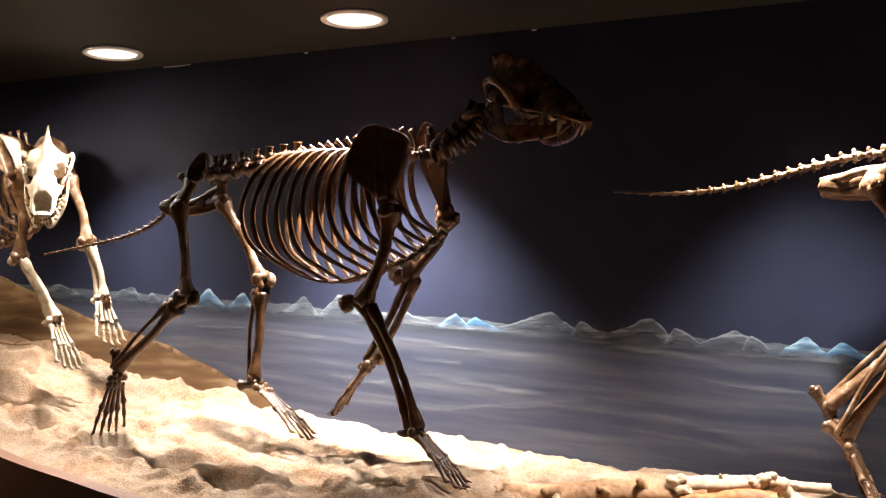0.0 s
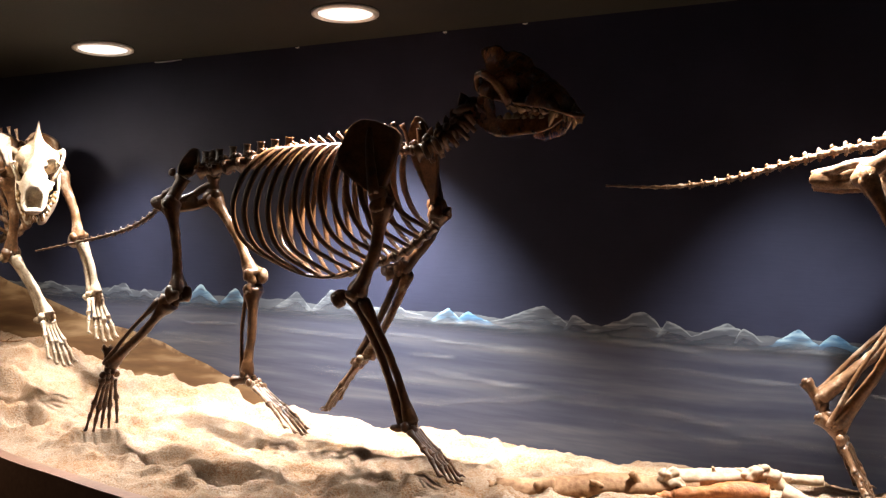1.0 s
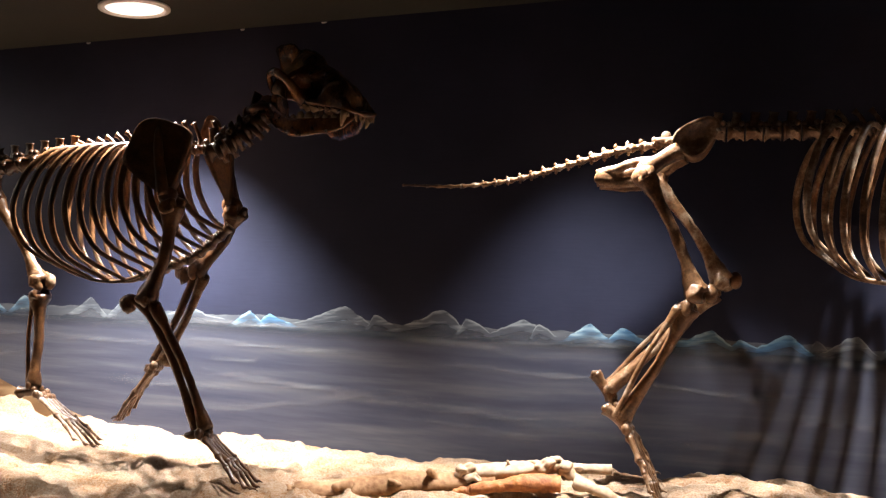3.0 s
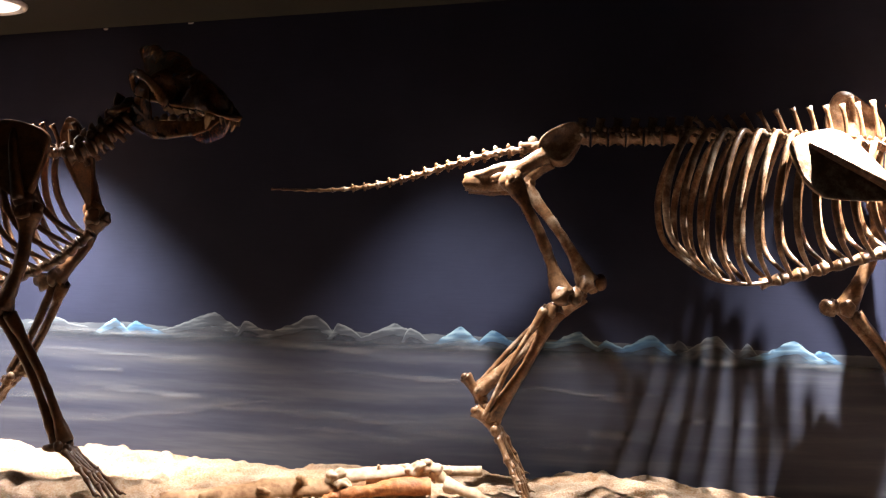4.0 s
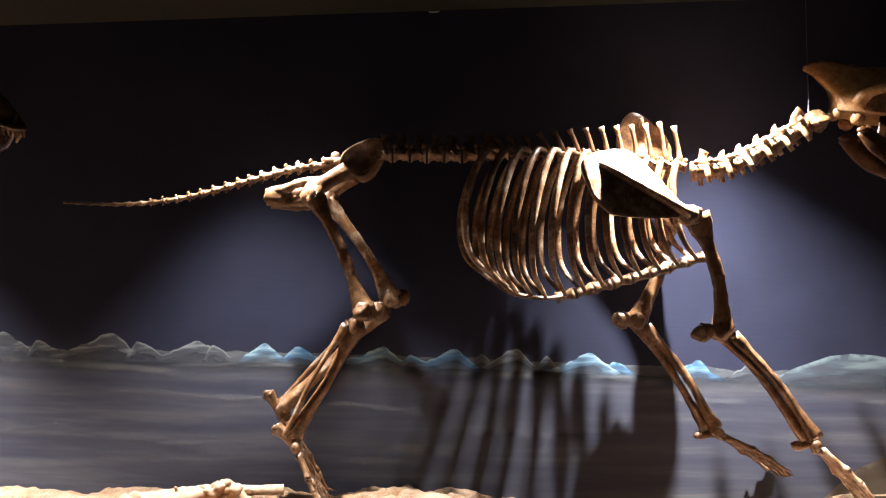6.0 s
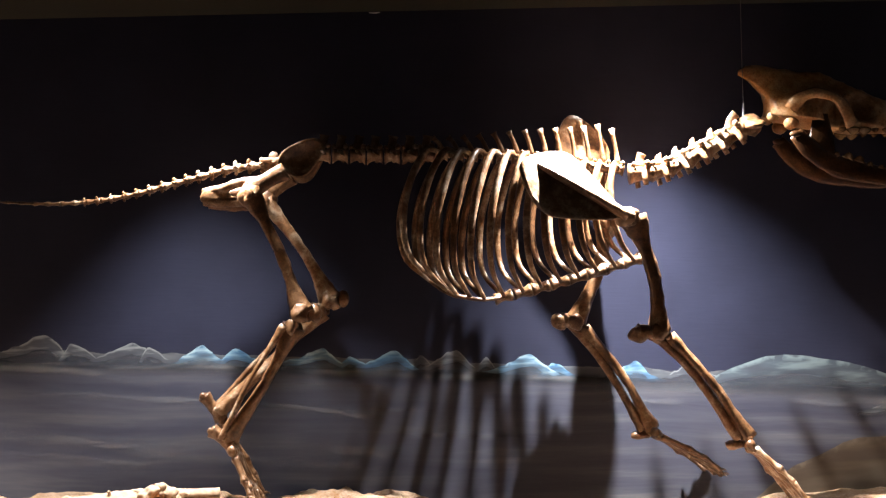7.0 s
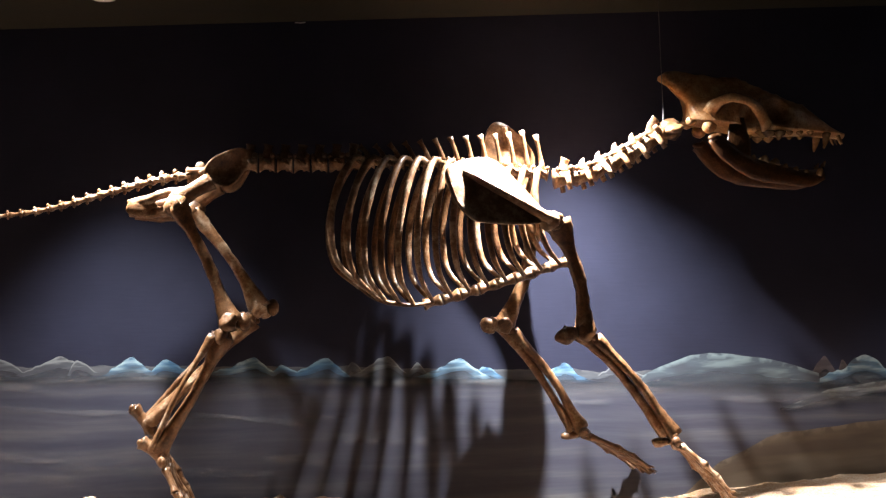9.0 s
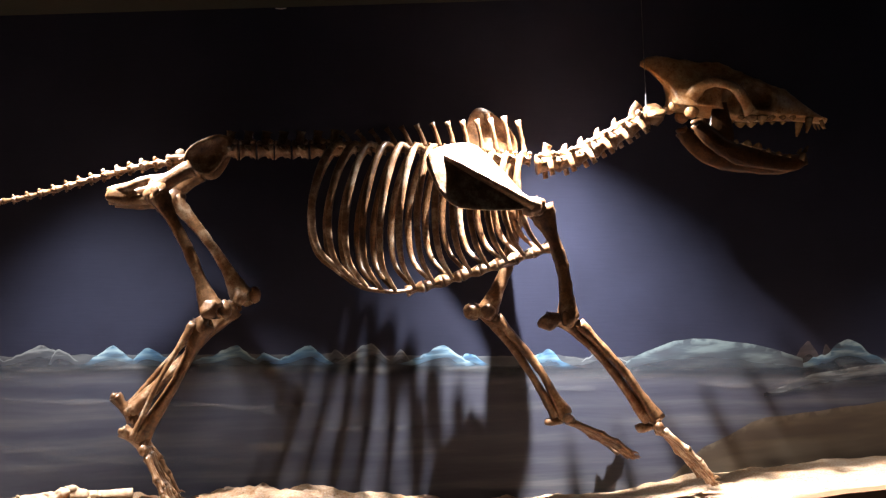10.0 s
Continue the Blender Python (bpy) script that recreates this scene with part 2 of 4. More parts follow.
def tube(bm, pts, radius, n=12, seg=10, flat=1.0, side=None, rough=0.0):
    """A closed tube along a smooth curve. radius: a function of 0..1; flat: the squash along `side`."""
    path = spline(pts, n)
    rings = []
    for k, p in enumerate(path):
        way = (path[min(k + 1, n)] - path[max(k - 1, 0)]).normalized()
        ref = Vector(side) if side else (V(0, 0, 1) if abs(way.z) < 0.85 else V(1, 0, 0))
        a = ref - way * ref.dot(way)
        if a.length < 1e-4:
            a = way.orthogonal()
        a.normalize()
        b = way.cross(a)
        r = radius(k / n)
        ring = []
        for j in range(seg):
            th = 2 * math.pi * j / seg
            q = p + a * (r * flat * math.cos(th)) + b * (r * math.sin(th))
            if rough:
                q += (q - p) * rough * (noise.noise(q * 60) + 0.8 * noise.noise(q * 17) + 0.35 * math.sin(3 * th + p.z * 9))
            ring.append(bm.verts.new(q))
        rings.append(ring)
    for r0, r1 in zip(rings, rings[1:]):
        for j in range(seg):
            bm.faces.new((r0[j], r0[(j + 1) % seg], r1[(j + 1) % seg], r1[j]))
    for ring, sgn in ((rings[0], -1), (rings[-1], 1)):
        c = bm.verts.new(sum((v.co for v in ring), Vector()) / seg)
        for j in range(seg):
            f = (ring[j], ring[(j + 1) % seg], c)
            bm.faces.new(f if sgn > 0 else f[::-1])


def blob(bm, c, size, rot=None, rough=0.18, sub=2, freq=40):
    m = Matrix.Translation(c) @ (rot or Matrix()) @ Matrix.Diagonal((*size, 1))
    made = bmesh.ops.create_icosphere(bm, subdivisions=sub, radius=1.0, matrix=m)["verts"]
    c = Vector(c)
    for v in made:
        v.co += (v.co - c) * rough * noise.noise(v.co * freq)


def shaft(r, e0, e1, w0=0.16, w1=0.16):
    """Radius of a long bone: slim shaft, flared ends."""
    def f(t):
        a = math.exp(-(t / w0) ** 2) if w0 else 0
        b = math.exp(-((1 - t) / w1) ** 2) if w1 else 0
        return r + (e0 - r) * a + (e1 - r) * b
    return f


def long_bone(name, root, mat, p0, p1, r, e0, e1, bow=(0, 0, 0), knobs0=0.0, knobs1=0.0, flat=0.85):
    """A limb bone with a bowed shaft and paired condyles at each end."""
    p0, p1 = Vector(p0), Vector(p1)
    bm = bmesh.new()
    mid = (p0 + p1) / 2 + Vector(bow)
    tube(bm, (p0, mid, p1), shaft(r, e0, e1), 24, 14, flat, (0, 1, 0), 0.2)
    for p, e, k in ((p0, e0, knobs0), (p1, e1, knobs1)):
        if k:
            for s in (-1, 1):
                blob(bm, p + V(0.15 * e * s, s * e * 0.55, 0), (e * k * 0.95, e * k * 0.7, e * k * 1.05), rough=0.5, sub=3, freq=48)
    return part(name, bm, mat, root)


# ---- skeletons ----
def vertebra(root, mat, p, way, size, spine, lean, wing, hang=0.25, plate=1.0, long=0.75):
    """One vertebra: body, neural spine that leans back, side processes, joint knobs."""
    bm = bmesh.new()
    up = V(0, 0, 1) - way * way.z
    up.normalize()
    out = way.cross(up)
    tube(bm, (p - way * size * long, p, p + way * size * long), lambda t: size * (0.62 + 0.35 * abs(2 * t - 1) ** 2), 6, 12, 1, None, 0.2)
    top = p + up * (size * 0.8 + spine) - way * lean
    tube(bm, (p + up * size * 0.5, p + up * (size + spine * 0.4) - way * lean * 0.4, top), lambda t: plate * size * (0.5 - 0.2 * math.sin(math.pi * t * 0.8) + (0.1 if t > 0.9 and plate < 1.2 else 0)), 6, 8, 0.45 / plate, out)
    for s in (-1, 1):
        tube(bm, (p + up * size * 0.3, p + out * s * (size + wing * 0.5) + up * size * 0.2, p + out * s * (size + wing) - up * (wing * hang + (size if hang > 0.5 else 0)) + way * wing * 0.2),
             lambda t: size * ((0.34 - 0.12 * t) if hang < 0.5 else 0.36 - 0.1 * t), 5, 7, 0.5, up if hang < 0.5 else out)
        blob(bm, p + out * s * size * 0.6 + up * size * 0.85 + way * size * 0.6, (size * 0.36,) * 3, sub=1)
        blob(bm, p + out * s * size * 0.55 + up * size * 0.8 - way * size * 0.7, (size * 0.32,) * 3, sub=1)
    part("vertebra", bm, mat, root)


def along(pts, count):
    """Points and directions, evenly stepped along a smooth curve."""
    fine = spline(pts, 240)
    d = [0.0]
    for a, b in zip(fine, fine[1:]):
        d.append(d[-1] + (b - a).length)
    out = []
    for k in range(count):
        want = d[-1] * (k + 0.5) / count
        i = min(max(int(np.searchsorted(d, want)), 1), len(fine) - 1)
        out.append((fine[i].copy(), (fine[i] - fine[i - 1]).normalized()))
    return out


def foot(root, mat, wrist, toe, size, spread, claws=True):
    """Wrist or ankle bones and five jointed digits that fan out to the toes."""
    wrist, toe = Vector(wrist), Vector(toe)
    way = toe - wrist
    flatway = V(way.x, way.y, 0)
    flatway = flatway.normalized() if flatway.length > 0.02 else V(1, 0, 0)
    across = flatway.cross(V(0, 0, 1)).normalized()
    rng = random.Random(int(abs(wrist.x) * 1000))
    for i in range(7):
        bm = bmesh.new()
        blob(bm, wrist + across * size * (i % 4 - 1.5) * 0.62 + way * (0.05 + 0.09 * (i // 4)) + V(0, 0, rng.uniform(-1, 1) * size * 0.2),
             (size * 0.5, size * 0.46, size * 0.55), rough=0.35, sub=2)
        part("carpal_bone", bm, mat, root)
    for k in range(5):
        f = (k - 2) / 2
        base = wrist + across * size * 0.85 * f + way * 0.14
        reach = 1.0 - 0.12 * f * f
        knuckle = wrist + way * (0.58 + 0.05 * (k % 2)) * reach + across * (size * 0.9 + spread * 0.55) * f + V(0, 0, size * (0.25 + 0.3 * f))
        tip = wrist + way * reach + across * (size + spread) * f + V(0, 0, size * 0.3 * f)
        mid = knuckle.lerp(tip, 0.5) + V(0, 0, size * 0.22)
        bm = bmesh.new()
        tube(bm, (base, base.lerp(knuckle, 0.5) + V(0, 0, size * 0.05), knuckle), shaft(size * 0.24, size * 0.4, size * 0.42, 0.2, 0.16), 10, 8, rough=0.15)
        tube(bm, (knuckle, knuckle.lerp(mid, 0.5), mid), shaft(size * 0.2, size * 0.33, size * 0.3, 0.25, 0.25), 6, 8, rough=0.15)
        tube(bm, (mid, mid.lerp(tip, 0.5), tip), shaft(size * 0.18, size * 0.28, size * 0.24, 0.25, 0.25), 6, 8, rough=0.15)
        if claws:
            tube(bm, (tip, tip + flatway * size * 0.35 + V(0, 0, size * 0.08), tip + flatway * size * 0.75 - V(0, 0, size * 0.15)), lambda t: size * (0.22 - 0.19 * t), 4, 6)
        part("digit", bm, mat, root)


def skull(root, mat, jaw_mat, occ, nose, size, crest, gape, roll=0.0, width=0.2):
    """A carnivore's skull from occiput to nose with crest, sockets, cheek arches and teeth, and its hinged jaw."""
    occ, nose = Vector(occ), Vector(nose)
    fwd = (nose - occ).normalized()
    lat = fwd.cross(V(0, 0, 1)).normalized()
    up = lat.cross(fwd)
    m = Matrix((lat, fwd, up)).transposed().to_4x4()
    m = Matrix.Translation(occ) @ m @ Matrix.Rotation(roll, 4, "Y") @ Matrix.Scale((nose - occ).length, 4)

    def at(x, y, z):
        return m @ V(x, y, z)

    # y along the head, half width, braincase top, crest top and underside, all as shares of the length
    keys = [(-0.02, 0.09, 0.13, 0.23, 0.02), (0.04, 0.13, 0.16, 0.25, -0.01), (0.15, width * 0.86, 0.2, 0.22, -0.03), (0.3, width * 0.8, 0.245, 0.27, -0.04), (0.4, width * 0.55, 0.24, 0.275, -0.045),
            (0.5, width * 0.72, 0.215, 0.235, -0.05), (0.6, width * 0.58, 0.2, 0.205, -0.04), (0.72, width * 0.48, 0.165, 0.17, -0.025), (0.82, width * 0.47, 0.11, 0.11, -0.018), (0.88, width * 0.46, 0.06, 0.06, -0.02),
            (0.95, width * 0.38, 0.02, 0.02, -0.025), (1.0, width * 0.24, 0.0, 0.0, -0.03)]
    ky = [k[0] for k in keys]
    bm = bmesh.new()
    rings, seg, n = [], 36, 46
    for i in range(n + 1):
        y = ky[0] + (ky[-1] - ky[0]) * (i / n) ** 0.95
        w, t, c, b = (float(np.interp(y, ky, [k[j] for k in keys])) for j in (1, 2, 3, 4))
        c += crest * math.exp(-((y - 0.12) / 0.2) ** 2)
        ring = []
        for j in range(seg):
            th = 2 * math.pi * j / seg
            cx, cz = math.sin(th), math.cos(th)
            x = w * math.copysign(abs(cx) ** 0.85, cx)
            z = (t if cz > 0 else -b) * cz
            if cz > 0.8:
                z += (c - t) * ((cz - 0.8) / 0.2) ** 1.5
                x *= 1 - 0.7 * min(1, (c - t) / 0.04) * ((cz - 0.8) / 0.2) ** 0.5
            # the nape crest overhangs the back of the head
            yy = y - 0.2 * math.exp(-((y + 0.02) / 0.09) ** 2) * min(1.0, max(0.0, (z - 0.06) / 0.2)) ** 1.8
            # eye sockets, temple hollows and the nose opening
            for cy, czz, rad, deep in ((0.53, 0.09, 0.09, 0.15), (0.38, 0.05, 0.11, 0.09)):
                d = math.hypot(yy - cy, z - czz) / rad
                if d < 1 and abs(x) > 0.02:
                    x -= math.copysign(min(abs(x) - 0.01, deep * (1 - d * d) ** 0.6), x)
            if 0.8 < y < 0.96 and z > 0.0 and abs(x) < width * 0.3:
                z -= 0.06 * math.sin(math.pi * (y - 0.8) / 0.16)
            p = at(x, yy, z)
            ring.append(bm.verts.new(p + (p - at(0, yy, 0)) * (0.07 * noise.noise(p * 38) + 0.03 * noise.noise(p * 110))))
        rings.append(ring)
    for r0, r1 in zip(rings, rings[1:]):
        for j in range(seg):
            bm.faces.new((r0[j], r0[(j + 1) % seg], r1[(j + 1) % seg], r1[j]))
    for ring in (rings[0][::-1], rings[-1]):
        bm.faces.new(ring)
    bmesh.ops.recalc_face_normals(bm, faces=bm.faces)
    body = part("skull", bm, mat, root)
    L = (nose - occ).length
    for s in (-1, 1):
        bm = bmesh.new()
        tube(bm, (at(s * width * 0.72, 0.08, 0.035), at(s * width * 0.94, 0.13, 0.11), at(s * width * 1.0, 0.23, 0.14), at(s * width * 0.9, 0.36, 0.1), at(s * width * 0.6, 0.47, -0.015)),
             lambda t: L * (0.046 - 0.016 * math.sin(math.pi * t)), 18, 8, 0.5, lat, 0.2)
        tube(bm, (at(s * width * 0.92, 0.35, 0.1), at(s * width * 0.86, 0.38, 0.125), at(s * width * 0.76, 0.4, 0.155)), lambda t: L * (0.018 - 0.009 * t), 6, 6)
        # ear bulla and jaw socket under the braincase
        blob(bm, at(s * width * 0.5, 0.1, -0.035), (L * 0.05, L * 0.045, L * 0.045))
        part("cheek_arch", bm, mat, body)
        blobs = bmesh.new()
        blob(blobs, at(s * 0.06, 0.0, 0.0), (L * 0.04, L * 0.035, L * 0.035))
        part("occipital_condyle", blobs, mat, body)

    def tooth(parent, x, y, z, h, r, down, tilt=0.0):
        t = bmesh.new()
        tube(t, (at(x, y, z), at(x * 1.03, y + tilt * 0.4, z - down * h * 0.55), at(x, y + tilt, z - down * h)), lambda k: L * r * 0.85 * (1 - 0.8 * k ** 1.3), 5, 7)
        part("tooth", t, TOOTH, parent)

    for s in (-1, 1):
        for i in range(6):
            big = 1.5 if i in (1, 2) else 0.8
            tooth(body, s * width * (0.5 - 0.02 * i), 0.42 + 0.068 * i, -0.045 + 0.006 * i, 0.024 * big, 0.034 * big, 1)
        tooth(body, s * width * 0.38, 0.87, -0.01, 0.1, 0.032, 1, -0.015)
        for i in range(3):
            tooth(body, s * width * (0.06 + 0.1 * i), 0.985 - 0.015 * i, -0.015, 0.045, 0.014, 1, 0.02)
    # jaw, turned about its hinge
    hinge = V(0, 0.1, -0.1)
    m = m @ Matrix.Translation(hinge) @ Matrix.Rotation(-gape, 4, "X") @ Matrix.Translation(-hinge)
    bm = bmesh.new()
    for s in (-1, 1):
        tube(bm, (at(s * width * 0.8, 0.115, -0.108), at(s * width * 0.78, 0.25, -0.18), at(s * width * 0.7, 0.42, -0.215), at(s * width * 0.52, 0.6, -0.19), at(s * width * 0.34, 0.78, -0.155), at(s * width * 0.14, 0.9, -0.085)),
             lambda t: L * (0.036 + 0.03 * math.sin(math.pi * min(1, t * 0.9 + 0.1)) ** 0.8), 24, 12, 0.3, lat, 0.12)
        tube(bm, (at(s * width * 0.76, 0.29, -0.18), at(s * width * 0.76, 0.27, -0.07), at(s * width * 0.7, 0.23, 0.06)), lambda t: L * (0.1 - 0.055 * t), 12, 14, 0.1, lat, 0.1)
        blob(bm, at(s * width * 0.8, 0.12, -0.11), (L * 0.045, L * 0.022, L * 0.024), rough=0.3)
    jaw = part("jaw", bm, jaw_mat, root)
    for s in (-1, 1):
        for i in range(6):
            big = 1.5 if i in (1, 2) else 0.85
            tooth(jaw, s * width * (0.68 - 0.055 * i), 0.4 + 0.074 * i, -0.155 + 0.006 * i, 0.026 * big, 0.03 * big, -1)
        tooth(jaw, s * width * 0.25, 0.86, -0.11, 0.1, 0.028, -1, 0.02)
        for i in range(2):
            tooth(jaw, s * width * (0.05 + 0.09 * i), 0.905 - 0.01 * i, -0.1, 0.03, 0.012, -1)
    return body


def scapula(root, mat, glenoid, top_back, top_front, lat):
    """Shoulder blade: a thin fan from the socket to a curved upper edge, with a raised spine and thick rims."""
    g, a, b = Vector(glenoid), Vector(top_back), Vector(top_front)
    lat = Vector(lat)
    bm = bmesh.new()
    nu, nv = 14, 12
    axis = ((a + b) / 2 - g)
    grids = []
    for side in (1, -1):
        grid = []
        for i in range(nu + 1):
            u = i / nu
            row = []
            for j in range(nv + 1):
                v = j / nv
                edge = a.lerp(b, v) + axis * 0.2 * math.sin(math.pi * v)
                narrow = (0.16 + 0.88 * min(1, (max(u - 0.08, 0) / 0.66)) ** 0.85) * (1 - 0.34 * u ** 7)
                c = g + axis * u
                p = c + (edge - (a + b) / 2 - axis * 0.2 * math.sin(math.pi * v)) * narrow + (axis * 0.2 * math.sin(math.pi * v)) * u
                rim = max(abs(2 * v - 1) ** 6, (u ** 10), (1 - u) ** 4 * 2.4)
                thick = 0.0035 + 0.009 * rim
                hollow = 0.03 * math.sin(math.pi * min(1, v * 0.8 + 0.1)) * u
                row.append(bm.verts.new(p + lat * (side * thick + hollow)))
            grid.append(row)
        grids.append(grid)
    for grid, sgn in zip(grids, (1, -1)):
        for i in range(nu):
            for j in range(nv):
                f = (grid[i][j], grid[i + 1][j], grid[i + 1][j + 1], grid[i][j + 1])
                bm.faces.new(f if sgn > 0 else f[::-1])
    g0, g1 = grids
    loop0 = [g0[0][j] for j in range(nv)] + [g0[i][nv] for i in range(nu)] + [g0[nu][j] for j in range(nv, 0, -1)] + [g0[i][0] for i in range(nu, 0, -1)]
    loop1 = [g1[0][j] for j in range(nv)] + [g1[i][nv] for i in range(nu)] + [g1[nu][j] for j in range(nv, 0, -1)] + [g1[i][0] for i in range(nu, 0, -1)]
    for k in range(len(loop0)):
        n = (k + 1) % len(loop0)
        bm.faces.new((loop0[k], loop0[n], loop1[n], loop1[k]))
    bmesh.ops.recalc_face_normals(bm, faces=bm.faces)
    blade = part("shoulder_blade", bm, mat, root)
    bm = bmesh.new()
    top = a.lerp(b, 0.62) + axis * 0.12
    tube(bm, (g + lat * 0.03, g.lerp(top, 0.3) + lat * 0.036, g.lerp(top, 0.7) + lat * 0.034, top + lat * 0.012), lambda t: 0.016 - 0.008 * t, 14, 8, 1.6, lat, 0.15)
    blob(bm, g + lat * 0.012, (0.03, 0.026, 0.028), rough=0.3)
    part("blade_ridge", bm, mat, blade)


def ribcage(root, mat, tops, ends, mid, widths, sweep, lats=(-1, 1), thick=0.0115):
    """Curved ribs from the spine to their lower ends, left and right."""
    for k, (top, end, w) in enumerate(zip(tops, ends, widths)):
        for s in lats:
            a, e = Vector(top), Vector(end)
            drop = a.z - e.z
            back = (e.x - a.x)
            sw = sweep * (0.55 + 0.75 * k / 12)
            pts = (a + V(0, s * 0.012, 0.0), a + V(-0.42 * sw, s * w * 0.62, 0.004), V(a.x - 0.84 * sw + back * 0.06, mid + s * w * 0.97, a.z - drop * 0.2),
                   V(a.x - sw + back * 0.3, mid + s * w * 1.08, a.z - drop * 0.5), V(a.x - 0.74 * sw + back * 0.66, mid + s * w * 0.92, a.z - drop * 0.8), V(e.x, mid + s * max(abs(e.y - mid), 0.018), e.z))
            bm = bmesh.new()
            tube(bm, pts, lambda t: thick * (0.6 + 0.45 * math.sin(math.pi * min(1, t * 1.05))), 22, 8, 0.6, (0, 1, 0), 0.1)
            part("rib", bm, mat, root)


def hind_leg(root, mat, shin, hip, knee, ankle, heel, toe, size, spread):
    hip, knee, ankle, heel, toe = (Vector(p) for p in (hip, knee, ankle, heel, toe))
    long_bone("femur", root, mat, hip, knee, 0.0165 * size, 0.031 * size, 0.038 * size, (0.012, 0, 0.0), 0.55, 0.72)
    bm = bmesh.new()
    blob(bm, knee + V(0.038 * size, 0, 0.0), (0.02 * size, 0.018 * size, 0.03 * size))
    part("kneecap", bm, mat, root)
    top = knee + (ankle - knee).normalized() * 0.045 * size
    long_bone("tibia", root, shin, top, ankle, 0.0165 * size, 0.037 * size, 0.026 * size, (0.008, 0, 0), 0.6, 0.5)
    off = V(-0.03 * size, -0.012 if hip.y < root["mid"] else 0.012, 0)
    long_bone("fibula", root, shin, top + off + V(0, 0, 0.005), ankle + off * 0.7, 0.0075 * size, 0.015 * size, 0.013 * size, (-0.012, 0, 0))
    long_bone("heel_bone", root, shin, ankle + (toe - ankle) * 0.08, heel, 0.017 * size, 0.024 * size, 0.023 * size, (0, 0, 0), 0.5, 0.4)
    foot(root, mat, ankle + (toe - ankle) * 0.1, toe, 0.028 * size, spread)


def fore_leg(root, mat, low, shoulder, elbow, olec, wrist, toe, size, spread):
    shoulder, elbow, olec, wrist, toe = (Vector(p) for p in (shoulder, elbow, olec, wrist, toe))
    long_bone("humerus", root, mat, shoulder, elbow, 0.0205 * size, 0.043 * size, 0.034 * size, (0.02, 0, 0.0), 0.62, 0.72)
    bm = bmesh.new()
    tube(bm, (olec, olec.lerp(elbow, 0.75) - V(0, 0, 0.012), elbow.lerp(wrist, 0.45), wrist + V(-0.018 * size, 0, 0)), lambda t: size * (0.017 * math.exp(-(t / 0.26) ** 2) + 0.013 + 0.006 * math.exp(-((1 - t) / 0.1) ** 2)), 26, 12, 0.75, (0, 1, 0), 0.22)
    blob(bm, olec.lerp(elbow, 0.08), (0.034 * size, 0.02 * size, 0.027 * size), rough=0.5, sub=3, freq=35)
    part("ulna", bm, low, root)
    w2 = wrist + V(0.014 * size, 0, 0.0)
    long_bone("radius", root, low, elbow + V(0.026 * size, 0, -0.018), w2, 0.0135 * size, 0.023 * size, 0.027 * size, (0.014, -0.006, 0.006), 0.5, 0.45)
    bm = bmesh.new()
    blob(bm, wrist - V(0.03 * size, 0, 0.016), (0.03 * size, 0.015 * size, 0.014 * size), rough=0.5, freq=50)
    part("wrist_bone", bm, low, root)
    foot(root, low, wrist, toe, 0.03 * size, spread)


